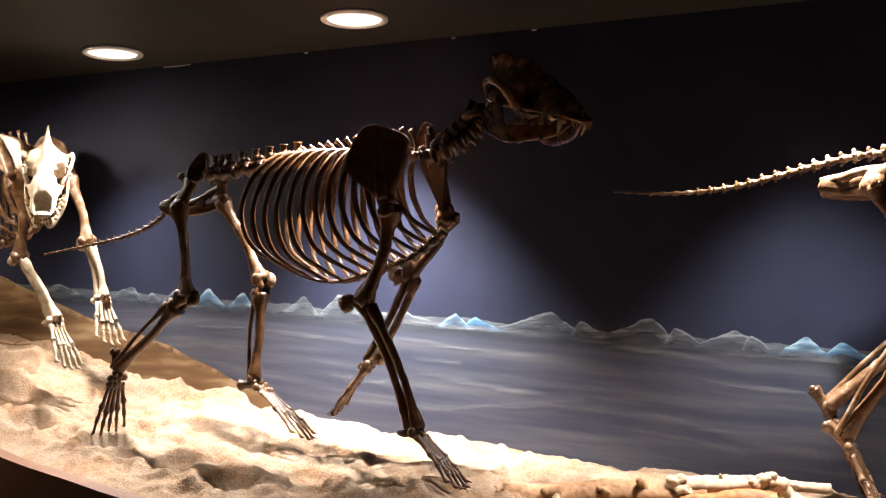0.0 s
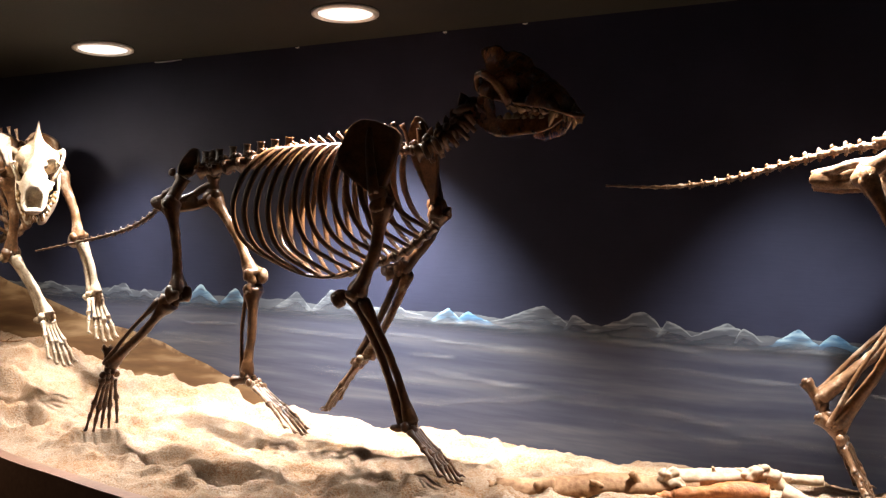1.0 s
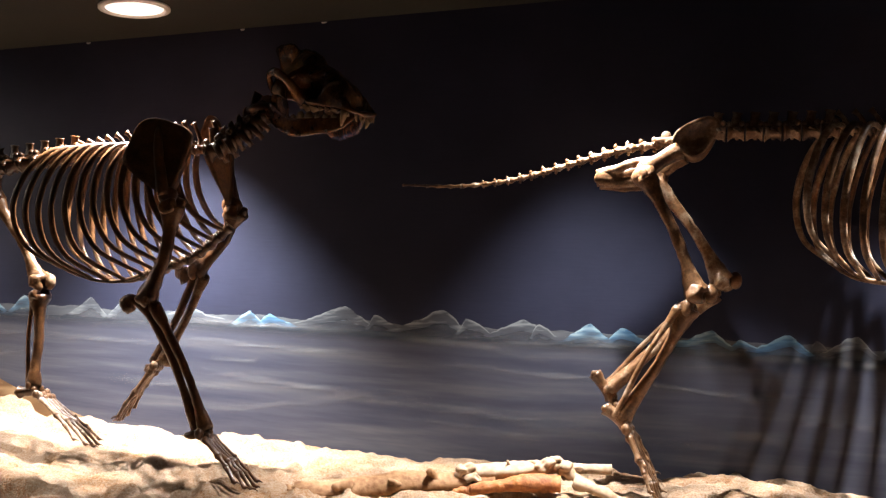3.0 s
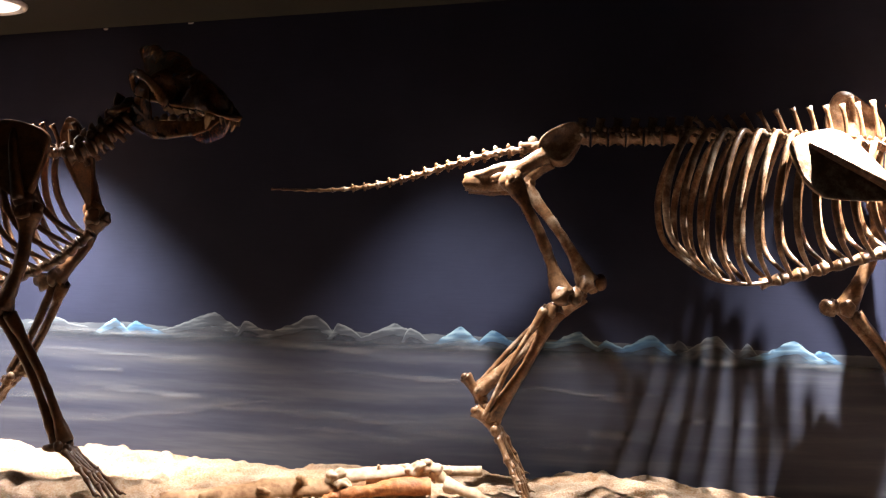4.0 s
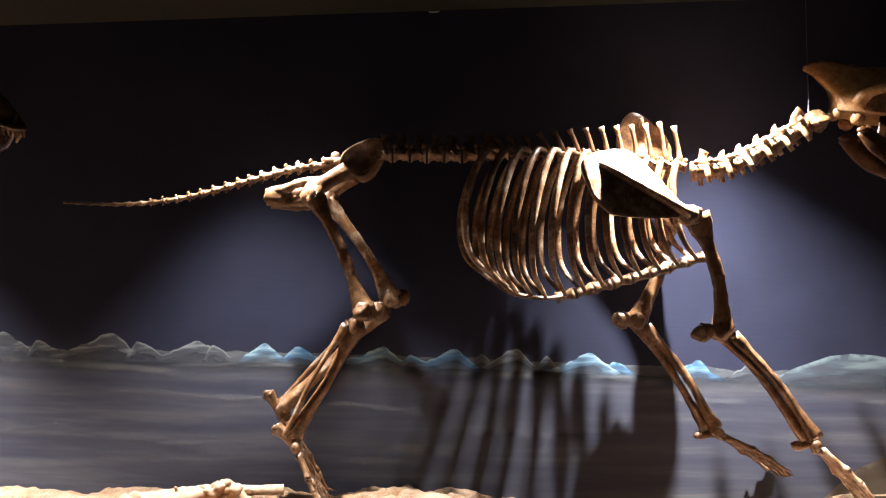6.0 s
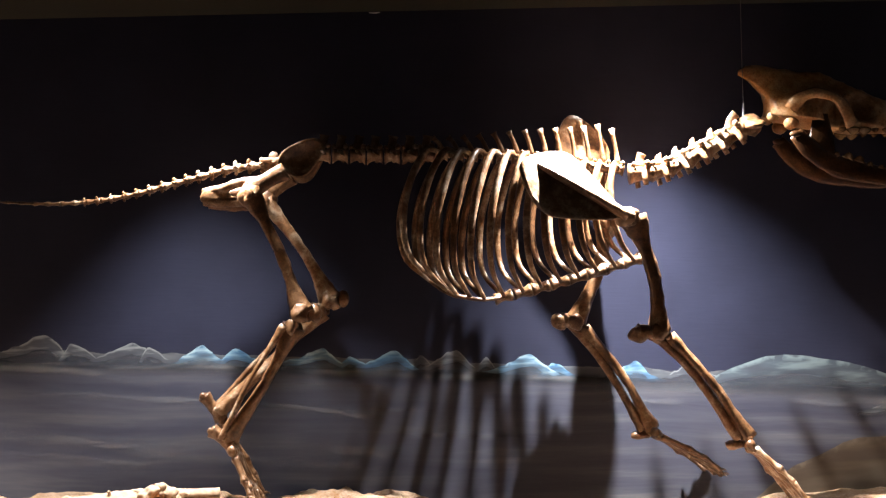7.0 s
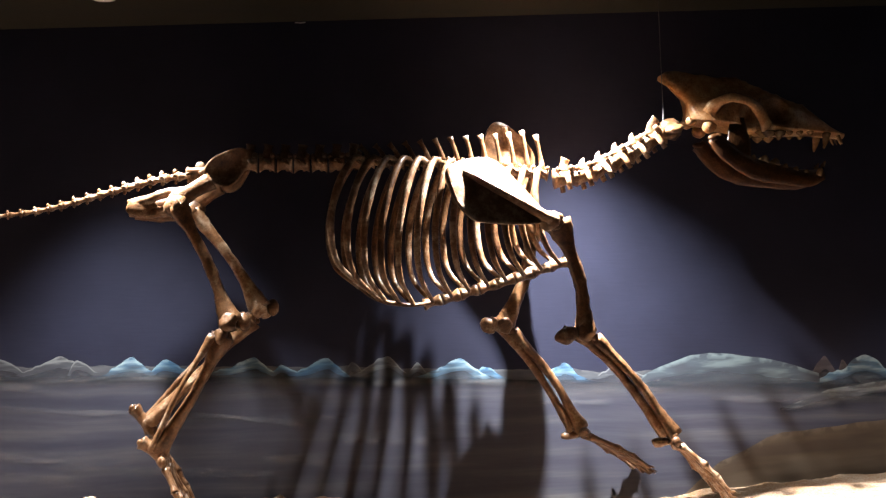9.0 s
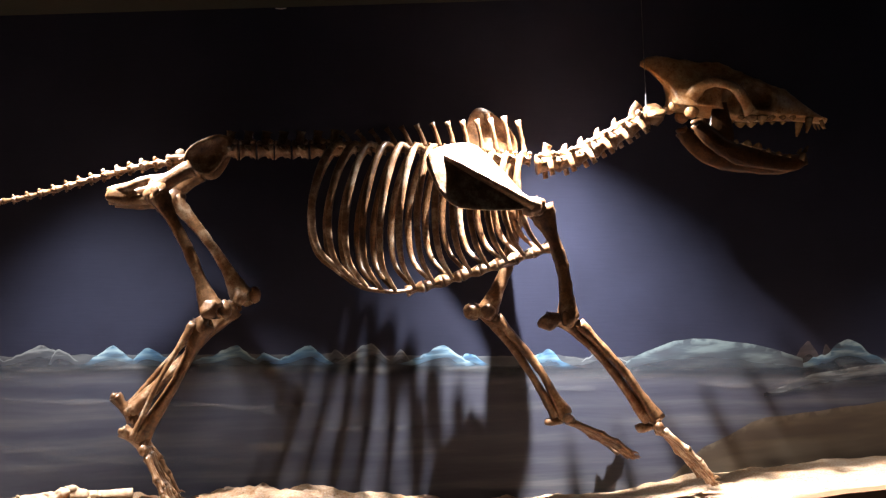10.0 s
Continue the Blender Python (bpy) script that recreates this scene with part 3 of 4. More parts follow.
def pelvis(root, mat, sac, hips, isch, crest, spread):
    """Hip bones: wing, socket, and the two bars that run back round an opening."""
    sac, isch, crest = Vector(sac), Vector(isch), Vector(crest)
    for hip in hips:
        hip = Vector(hip)
        s = -1 if hip.y < root["mid"] else 1
        o = V(0, s * 0.05, 0)
        bm = bmesh.new()
        wing = crest + o * 1.15
        along_w = (wing - hip).normalized()
        centre = hip.lerp(wing, 0.86)
        # stem that widens into the wing
        tube(bm, (hip + V(0, 0, 0.012), hip.lerp(wing, 0.35) + V(0, 0, 0.006), hip.lerp(wing, 0.6)), lambda t: 0.027 - 0.005 * math.sin(math.pi * t), 10, 12, 0.55, (0.1, 1, 0.25), 0.1)
        # the wing: a dished oval plate with a thick rolled rim
        side = (V(0, s, 0) - along_w * along_w.y * s + V(0, 0, -0.22)).normalized()
        across = side.cross(along_w).normalized()
        if across.z < 0:
            across = -across
        sheets, rays, steps = [], 32, 7
        for face in (1, -1):
            rings = []
            for q in range(1, steps + 1):
                f = q / steps
                ring = []
                for j in range(rays):
                    th = 2 * math.pi * j / rays
                    reach = 1 + 0.16 * math.cos(th - 0.8) + 0.1 * math.cos(3 * th - 0.5)
                    p = centre + along_w * (0.066 * spread * f * reach * math.cos(th)) + across * (0.045 * spread * f * reach * math.sin(th))
                    p += side * (-0.016 * (1 - f * f) + face * (0.0028 + 0.0055 * f ** 5 * (f < 1)))
                    ring.append(bm.verts.new(p + side * 0.003 * noise.noise(p * 45)))
                rings.append(ring)
            hub = bm.verts.new(centre + side * (-0.016 + face * 0.0028))
            for j in range(rays):
                bm.faces.new((hub, rings[0][j], rings[0][(j + 1) % rays]))
                for r0, r1 in zip(rings, rings[1:]):
                    bm.faces.new((r0[j], r1[j], r1[(j + 1) % rays], r0[(j + 1) % rays]))
            sheets.append(rings[-1])
        for j in range(rays):
            bm.faces.new((sheets[0][j], sheets[0][(j + 1) % rays], sheets[1][(j + 1) % rays], sheets[1][j]))
        # seat bone: an upper bar, a lower bar and the plate behind the opening between them
        tip = isch + o
        back = (tip - hip).normalized()
        tube(bm, (hip.lerp(wing, 0.3) + V(0, 0, 0.008), hip + back * 0.03 + V(0, 0, 0.034), hip.lerp(tip, 0.6) + V(0, 0, 0.02), tip + V(0, 0, 0.008)), lambda t: 0.017 - 0.004 * math.sin(math.pi * t), 16, 10, 0.65, (0, 1, 0), 0.15)
        tube(bm, (hip + V(0, 0, -0.008), hip.lerp(tip, 0.45) + V(0, -s * 0.006, -0.016), tip + V(0, -s * 0.006, -0.006)), lambda t: 0.014 + 0.004 * abs(2 * t - 1), 12, 8, 0.6, (0, 1, 0), 0.15)
        slope = Matrix.Rotation(math.atan2(hip.z - tip.z, abs(hip.x - tip.x) + 1e-4) * (-1 if hip.x > tip.x else 1), 4, "Y")
        blob(bm, hip.lerp(tip, 0.74) + V(0, 0, 0.0), (0.04, 0.01, 0.026), slope, 0.2, 3, 30)
        bmesh.ops.recalc_face_normals(bm, faces=bm.faces)
        blob(bm, hip, (0.034, 0.026, 0.034), rough=0.3)
        part("hip_bone", bm, mat, root)
    bm = bmesh.new()
    tube(bm, (sac + (crest - sac) * 0.7, sac, sac.lerp(isch, 0.3) + V(0, 0, 0.03)), lambda t: 0.032 - 0.016 * t, 8, 10, 0.6, (0, 0, 1), 0.3)
    for k in range(3):
        blob(bm, sac + V(0.035 - 0.035 * k, 0, 0.014), (0.014, 0.005, 0.014), Matrix.Rotation(-0.35, 4, "Y"))
    part("sacrum", bm, mat, root)


def skeleton(label, mat, d):
    """A mounted skeleton from its joints."""
    root = new("mounted_skeleton")
    mid = d["mid"]
    root["mid"] = mid
    tagged(root, label, "skeleton", "mounted fossil skeletons")

    def m3(pts):
        return [V(p[0], mid, p[1]) if len(p) == 2 else Vector(p) for p in pts]

    # backbone, from the loins to the neck
    for k, (p, way) in enumerate(along(m3(d["lumbar"]), 7)):
        vertebra(root, mat, p, way, d.get("loin", 0.0255), 0.034, -0.004, 0.042, 0.25, 1.45, 0.84)
    thor = along(m3(d["thorax"]), 13)
    for k, (p, way) in enumerate(thor):
        f = k / 12
        vertebra(root, mat, p, way, 0.0195, d["spines"] * (0.28 + 0.72 * f ** 1.3) * (0.85 if k == 12 else 1), 0.03 - 0.004 * f, 0.018)
    neck = along(m3(d["neck"]), 7)
    for k, (p, way) in enumerate(neck[:-1]):
        vertebra(root, mat, p, way, d.get("neck_size", 0.0265), 0.012 + 0.02 * (k == 0) + 0.012 * (k == 5), -0.01 - 0.03 * (k == 5), 0.012, 0.7, 1.3, 1.02)
    p, way = neck[-1]
    bm = bmesh.new()
    blob(bm, p, (0.034, 0.036, 0.034), rough=0.35)
    for s in (-1, 1):
        tube(bm, (p, p + V(-0.006, s * 0.05, -0.004), p + V(-0.018, s * 0.08, -0.018)), lambda t: 0.034 - 0.01 * t, 6, 8, 0.4, (0, 0, 1), 0.15)
    part("vertebra", bm, mat, root)
    tail = along(m3(d["tail"]), d.get("tail_count", 20))
    n = len(tail)
    for k, (p, way) in enumerate(tail):
        r = d.get("tail_r", 0.0125) * (1 - k / n) ** 0.8 + 0.003
        half = (tail[1][0] - tail[0][0]).length * 0.5
        bm = bmesh.new()
        tube(bm, (p - way * half, p, p + way * half), shaft(r * 0.55, r, r, 0.25, 0.25), 6, 7)
        if k < n * 0.7:
            for s in (-1, 1):
                blob(bm, p + V(0, s * r * 0.9, r * 0.2) - way * half * 0.5, (r * 0.5, r * 0.75, r * 0.35), sub=1)
            blob(bm, p + V(0, 0, r * 1.0) - way * half * 0.5, (r * 0.5, r * 0.3, r * 0.7), sub=1)
            blob(bm, p - V(0, 0, r * 0.9) - way * half * 0.6, (r * 0.45, r * 0.3, r * 0.6), sub=1)
        part("tail_vertebra", bm, mat, root)
    # ribs and breastbone
    tops = [p for p, way in thor[::-1]]
    st = m3(d["sternum"])
    arc = m3(d["costal"])
    ends = [p for p, way in along(st, 8)] + [p for p, way in along(arc, 5)]
    for e, spread in zip(ends[8:], (0.025, 0.035, 0.05, 0.065, 0.08)):
        e.y += spread
    widths = [d["girth"] * (0.42 + 0.58 * math.sin(math.pi * (0.02 + 0.56 * i / 12))) for i in range(13)]
    ribcage(root, mat, tops, ends, mid, widths, d["sweep"], thick=d.get("rib", 0.0115))
    # the gristle arch that gathers the last ribs to the breastbone
    for s in (-1, 1):
        bm = bmesh.new()
        tube(bm, [V(e.x, mid + s * max(e.y - mid, 0.018), e.z) for e in ends[:6:-1]], lambda q: 0.0055 + 0.002 * q, 20, 8, 0.8, (0, 0, 1), 0.2)
        part("costal_arch", bm, mat, root)
    seg = along(st, 8)
    for p, way in seg:
        bm = bmesh.new()
        half = (seg[1][0] - seg[0][0]).length * 0.46
        tube(bm, (p - way * half, p, p + way * half), shaft(0.013, 0.021, 0.021, 0.3, 0.3), 6, 8, 0.85, (0, 0, 1), 0.2)
        part("sternebra", bm, mat, root)
    pelvis(root, mat, V(d["sacrum"][0], mid, d["sacrum"][1]), [d["hind"][0][0], d["hind"][1][0]], V(d["ischium"][0], mid, d["ischium"][1]), V(d["ilium"][0], mid, d["ilium"][1]), d.get("wing", 1.0))
    # the far legs can take a paler bone that stands for light on them
    tones = (mat, d.get("far_lit_mat", mat))
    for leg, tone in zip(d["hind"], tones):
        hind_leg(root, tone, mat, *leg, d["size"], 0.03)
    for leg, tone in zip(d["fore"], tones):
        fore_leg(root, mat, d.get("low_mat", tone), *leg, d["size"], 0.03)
    for (g, a, b), s in zip(d["blades"], (-1, 1)):
        scapula(root, mat, g, a, b, (0, s, 0.12 * s * 0))
    skull(root, d.get("skull_mat", mat), d.get("jaw_mat", d.get("skull_mat", mat)), *d["skull"])
    return root


# ---- setting ----
def box(name, lo, hi, mat, parent=None, label=""):
    bm = bmesh.new()
    c = [(a + b) / 2 for a, b in zip(lo, hi)]
    s = [b - a for a, b in zip(lo, hi)]
    bmesh.ops.create_cube(bm, size=1.0, matrix=Matrix.Translation(c) @ Matrix.Diagonal((*s, 1)))
    return link(name, bm, mat, parent, label, False)


def structure(ob, label, category):
    return tagged(ob, label, category, "", "structure")


wall_back = structure(box("wall_back", (-5, WALL, 0), (5, WALL + 0.12, CEIL + 0.3), MURAL), "back wall painted with dusk sky and pale plain", "wall")
structure(box("wall_front", (-5, -3.12, 0), (5, -3.0, CEIL + 0.3), DARK_PANEL), "plain dark gallery wall behind the visitor", "wall")
structure(box("wall_left", (-5.12, -3.12, 0), (-5, WALL + 0.12, CEIL + 0.3), DARK_PANEL), "plain dark gallery end wall", "wall")
structure(box("wall_right", (5, -3.12, 0), (5.12, WALL + 0.12, CEIL + 0.3), DARK_PANEL), "plain dark gallery end wall", "wall")
structure(box("floor", (-5, -3, -0.1), (5, 1.4, 0.0), CARPET), "dark carpeted gallery floor", "floor")


def ceiling_slab():
    """Ceiling slab over the whole gallery."""
    bm = bmesh.new()
    bmesh.ops.create_cube(bm, size=1.0, matrix=Matrix.Translation((0, (WALL - 3) / 2, CEIL + 0.075)) @ Matrix.Diagonal((10, WALL + 3, 0.15, 1)))
    return link("ceiling", bm, CEILING_PAINT, None, "", False)


ceiling = structure(ceiling_slab(), "low ceiling painted dark olive grey", "ceiling")


def downlight(x, y, ax, ay, watts, half, blend, radius, tint, fit):
    """Recessed ceiling lamp: flanged trim ring, short can and a glowing lens."""
    root = new("ceiling_downlight")
    root.location = (x, y, CEIL)
    tagged(root, "round recessed ceiling downlight or added fill lamp, lit, with pale trim ring", "ceiling lamp", "row of ceiling downlights")
    bm = bmesh.new()
    prof = ((0.088, 0.0), (0.105, -0.002), (0.105, -0.008), (0.09, -0.012), (0.084, -0.004), (0.08, 0.01))
    n = 40
    rings = [[bm.verts.new((fit * r * math.cos(2 * math.pi * k / n), fit * r * math.sin(2 * math.pi * k / n), z)) for k in range(n)] for r, z in prof]
    for r0, r1 in zip(rings, rings[1:]):
        for k in range(n):
            bm.faces.new((r0[k], r0[(k + 1) % n], r1[(k + 1) % n], r1[k]))
    bmesh.ops.recalc_face_normals(bm, faces=bm.faces)
    part("trim_ring", bm, TRIM, root)
    bm = bmesh.new()
    bmesh.ops.create_cone(bm, cap_ends=True, segments=40, radius1=0.086 * fit, radius2=0.086 * fit, depth=0.006, matrix=Matrix.Translation((0, 0, -0.002)))
    part("lens", bm, LENS, root, "glowing lamp lens", False)
    data = bpy.data.lights.new("spot", "SPOT")
    data.energy, data.color = watts, tint
    data.spot_size, data.spot_blend, data.shadow_soft_size = radians(2 * half), blend, radius
    ob = new("spot", data)
    ob.matrix_world = look((x, y, CEIL - 0.02), (ax, ay, 1.4))
    return root


for row in DOWNLIGHTS:
    downlight(*row)


# ---- the mural's mountains and hills, laid on as paint ----
def shore(x):
    return 1.305 - 0.066 * x - 0.018 * max(0.0, x - 0.6)


def painted(name, left, right, crest, foot, mat, off, label):
    """A flat painted shape between a crest line and a foot line."""
    bm = bmesh.new()
    rise = bm.verts.layers.float.new("rise")
    n, rows = max(12, int((right - left) / 0.006)), 6
    cols = []
    for i in range(n + 1):
        x = left + (right - left) * i / n
        z0, z1 = foot(x), crest(x)
        col = []
        for j in range(rows + 1):
            f = j / rows
            v = bm.verts.new((x, WALL - off, z0 + (max(z1, z0 + 0.0005) - z0) * f))
            v[rise] = f * max(0.0, min(1.0, (z1 - z0 - 0.008) / 0.025))
            col.append(v)
        cols.append(col)
    for a, b in zip(cols, cols[1:]):
        for j in range(rows):
            bm.faces.new((a[j], b[j], b[j + 1], a[j + 1]))
    return part(name, bm, mat, wall_back, label, False)


# peaks: x, height over the shore, reach to the left and to the right
GREY_PEAKS = [(-2.44, 0.05, 0.2, 0.16), (-2.09, 0.062, 0.16, 0.07), (-2.0, 0.045, 0.05, 0.07), (-1.9, 0.06, 0.08, 0.09), (-1.35, 0.078, 0.12, 0.08), (-1.215, 0.09, 0.1, 0.16), (-1.0, 0.056, 0.16, 0.24),
              (-0.46, 0.085, 0.27, 0.16), (-0.364, 0.06, 0.05, 0.15), (-0.14, 0.088, 0.24, 0.11), (-0.07, 0.066, 0.05, 0.13), (0.108, 0.074, 0.17, 0.1), (0.152, 0.058, 0.04, 0.13),
              (0.945, 0.057, 0.05, 0.09), (1.056, 0.076, 0.16, 0.09), (1.141, 0.056, 0.05, 0.06), (1.75, 0.056, 0.1, 0.2)]
ICE_PEAKS = [(-1.75, 0.078, 0.13, 0.1), (-1.604, 0.072, 0.09, 0.08), (-0.782, 0.059, 0.09, 0.07), (0.308, 0.068, 0.12, 0.09), (0.659, 0.066, 0.19, 0.09), (1.272, 0.071, 0.18, 0.12), (2.58, 0.103, 0.22, 0.2), (2.85, 0.09, 0.2, 0.2)]
BLUE_PEAKS = [(-0.715, 0.048, 0.06, 0.14), (0.4, 0.056, 0.09, 0.15), (0.735, 0.046, 0.06, 0.1), (0.874, 0.068, 0.16, 0.08), (1.34, 0.045, 0.06, 0.1), (1.598, 0.062, 0.12, 0.09)]
ROSE_PEAKS = [(2.444, 0.099, 0.1, 0.07), (2.502, 0.088, 0.04, 0.06)]
# the low range that links the peaks
painted("mountain_range", -2.7, 3.0, lambda x: shore(x) + 0.037 + 0.012 * noise.noise(V(x * 6, 40, 0)) + 0.005 * noise.noise(V(x * 25, 41, 0)), lambda x: shore(x) - 0.035, RANGE, 0.00015, "low grey painted range")
k = 0
for peaks, paint in ((ROSE_PEAKS, PEAK_ROSE), (GREY_PEAKS, PEAK_GREY), (BLUE_PEAKS, PEAK_BLUE), (ICE_PEAKS, PEAK_ICE)):
    for px, ph, wl, wr in peaks:
        k += 1

        def ridge(x, px=px, ph=ph, wl=wl, wr=wr, k=k):
            u = abs(x - px) / (wr if x > px else wl)
            bell = max(0.0, 1 - math.sqrt(u * u + 0.004) + 0.03 * (1 - u)) * (0.45 + 0.55 * math.exp(-2.6 * u * u))
            h = 0.96 * ph * bell
            wave = 0.016 * noise.noise(V(x * 21, k * 3.1, 0)) + 0.006 * noise.noise(V(x * 60, k * 1.7, 3))
            return shore(x) + 0.002 + h + wave * min(1, h / 0.03) * (0.25 + 0.75 * min(1.0, 3 * u))
        painted("mountain", px - wl, px + wr, ridge, lambda x: shore(x) - 0.01, paint, 0.0002 + 0.00002 * k, "")


def stroke(x0, z0, x1, z1, sag, wide, load):
    """One dragged stroke of pale paint, thinning out at its ends and edges."""
    bm = bmesh.new()
    rise = bm.verts.layers.float.new("rise")
    n, rows, cols = max(16, int(abs(x1 - x0) / 0.01)), 8, []
    for i in range(n + 1):
        u = i / n
        x = x0 + (x1 - x0) * u
        z = z0 + (z1 - z0) * u - sag * 4 * u * (1 - u) + 0.004 * noise.noise(V(x * 5, z0 * 31, 2))
        w = 2.0 * wide * (0.75 + 0.5 * noise.noise(V(x * 6, z0 * 17, 7)))
        col = []
        for j in range(rows + 1):
            v = 2 * j / rows - 1
            vert = bm.verts.new((x, WALL - 0.0018, z + w * v))
            vert[rise] = load * 1.1 * (1 - v * v) ** 2 * math.sin(math.pi * u) ** 0.7
            col.append(vert)
        cols.append(col)
    for a, b in zip(cols, cols[1:]):
        for j in range(rows):
            bm.faces.new((a[j], b[j], b[j + 1], a[j + 1]))
    return part("brush_stroke", bm, STROKE, wall_back, "", False)


# strokes: start x, z, end x, z, sag, half width, load
PLAIN_WEST = [(-1.83, 1.362, -1.6, 1.352, 0, 0.007, 0.5), (-1.95, 1.32, -1.55, 1.286, 0.004, 0.012, 0.4), (-1.8, 1.364, -0.95, 1.3, 0.0, 0.008, 0.35), (-1.1, 1.395, -0.4, 1.34, 0.003, 0.009, 0.6),
              (-0.55, 1.345, 0.2, 1.24, -0.012, 0.01, 0.45), (-1.1, 1.336, -0.4, 1.265, 0.004, 0.007, 0.45), (-0.93, 1.262, -0.75, 1.248, 0, 0.009, 0.6), (-0.95, 1.226, -0.3, 1.124, 0.006, 0.013, 0.5),
              (-0.5, 1.148, 0.42, 1.0, -0.012, 0.016, 0.33), (-0.95, 1.094, -0.35, 1.132, 0, 0.011, 0.25), (-1.3, 1.2, -0.85, 1.16, 0, 0.012, 0.3), (-0.25, 1.064, 0.0, 1.04, 0, 0.01, 0.3), (0.0, 1.02, 0.16, 1.004, 0, 0.01, 0.3)]
PLAIN_EAST = [(-0.15, 1.232, 0.6, 1.152, 0.0, 0.009, 0.42), (0.35, 1.182, 0.84, 1.106, -0.008, 0.008, 0.7), (0.02, 1.297, 0.3, 1.288, 0, 0.007, 0.5), (0.22, 1.302, 0.52, 1.262, 0, 0.009, 0.5),
              (0.5, 1.226, 0.9, 1.19, -0.006, 0.009, 0.55), (0.75, 1.142, 0.99, 1.122, 0, 0.006, 0.4), (0.66, 1.027, 0.88, 0.996, 0, 0.011, 0.45), (0.42, 1.0, 0.87, 0.95, -0.01, 0.012, 0.3),
              (0.86, 1.062, 1.3, 1.033, 0.006, 0.008, 0.4), (-0.05, 1.09, 0.11, 1.054, 0, 0.01, 0.35)]
FAR_EAST = [(0.55, 1.262, 0.95, 1.228, 0, 0.008, 0.45), (0.95, 1.226, 1.2, 1.212, 0, 0.008, 0.4), (1.25, 1.212, 1.5, 1.185, 0, 0.008, 0.5), (1.48, 1.128, 1.75, 1.11, 0, 0.007, 0.35), (2.05, 1.1, 2.32, 1.066, 0, 0.009, 0.5),
            (2.28, 1.064, 2.75, 1.1, -0.012, 0.01, 0.5), (2.3, 1.068, 2.5, 1.045, 0, 0.008, 0.35), (1.6, 1.165, 2.0, 1.125, 0, 0.01, 0.25)]
for row in PLAIN_WEST + PLAIN_EAST + FAR_EAST:
    stroke(*row)


def hill_left(x):
    return float(np.interp(x, (-4.5, -3.2, -2.75, -2.31, -1.92, -1.62, -1.27, -1.1), (1.75, 1.68, 1.549, 1.39, 1.285, 1.16, 1.03, 0.95)))


def hill_right(x):
    return float(np.interp(x, (1.7, 1.94, 2.07, 2.16, 2.23, 2.28, 2.35, 2.45, 2.55, 2.65, 3.1, 4.5), (0.73, 0.809, 0.898, 0.932, 0.962, 0.973, 0.974, 0.979, 0.986, 0.99, 1.01, 1.02)))


painted("painted_hill", -4.5, -1.1, lambda x: hill_left(x) + 0.006 * noise.noise(V(x * 9, 0, 0)), lambda x: 0.6, HILL_OCHRE, 0.0007, "ochre brown painted hill")
painted("painted_hill", 1.7, 4.5, lambda x: hill_right(x) + 0.006 * noise.noise(V(x * 9, 4, 0)), lambda x: 0.5, HILL_GREY, 0.0007, "grey brown painted hill")
painted("painted_hill", 2.28, 4.5, lambda x: float(np.interp(x, (2.28, 2.38, 2.45, 2.65, 3.2, 4.5), (1.05, 1.075, 1.098, 1.11, 1.12, 1.1))) + 0.004 * noise.noise(V(x * 9, 9, 0)), lambda x: 1.03, PEAK_GREY, 0.0009, "pale grey painted ridge")
painted("mountain", 1.84, 2.42, lambda x: float(np.interp(x, (1.84, 1.91, 2.0, 2.06, 2.135, 2.27, 2.35, 2.42), (1.183, 1.211, 1.236, 1.24, 1.229, 1.204, 1.178, 1.15))) + 0.004 * noise.noise(V(x * 12, 2, 0)), lambda x: shore(x) - 0.035, PEAK_RIDGE, 0.0012, "long rounded painted ice ridge")


# glints along the joint of wall and ceiling, put in as small pale slivers
for cx, cl in ((-1.9, 0.06), (-1.35, 0.008), (-0.79, 0.007), (-0.51, 0.009), (0.85, 0.016)):
    bm = bmesh.new()
    tube(bm, ((cx - cl, WALL - 0.004, CEIL - 0.004), (cx, WALL - 0.005, CEIL - 0.006), (cx + cl, WALL - 0.004, CEIL - 0.004)), lambda t: 0.0014 + 0.001 * math.sin(math.pi * t), 6, 6, 1, None, 0.5)
    part("paint_chip", bm, TRIM, wall_back)


# ---- sand bed ----
# trodden hollows: x, y, radius, depth
HOLLOWS = [(-2.3, 2.3, 0.1, 0.035), (-2.12, 2.22, 0.085, 0.04), (-2.45, 2.45, 0.12, 0.03), (-1.72, 2.12, 0.09, 0.03), (-1.45, 2.08, 0.08, 0.025), (-1.2, 2.02, 0.1, 0.03),
           (-0.95, 2.05, 0.09, 0.025), (-0.7, 2.03, 0.1, 0.03), (-1.3, 2.4, 0.07, 0.018), (-0.35, 2.2, 0.08, 0.02), (-1.95, 2.52, 0.1, 0.025)]


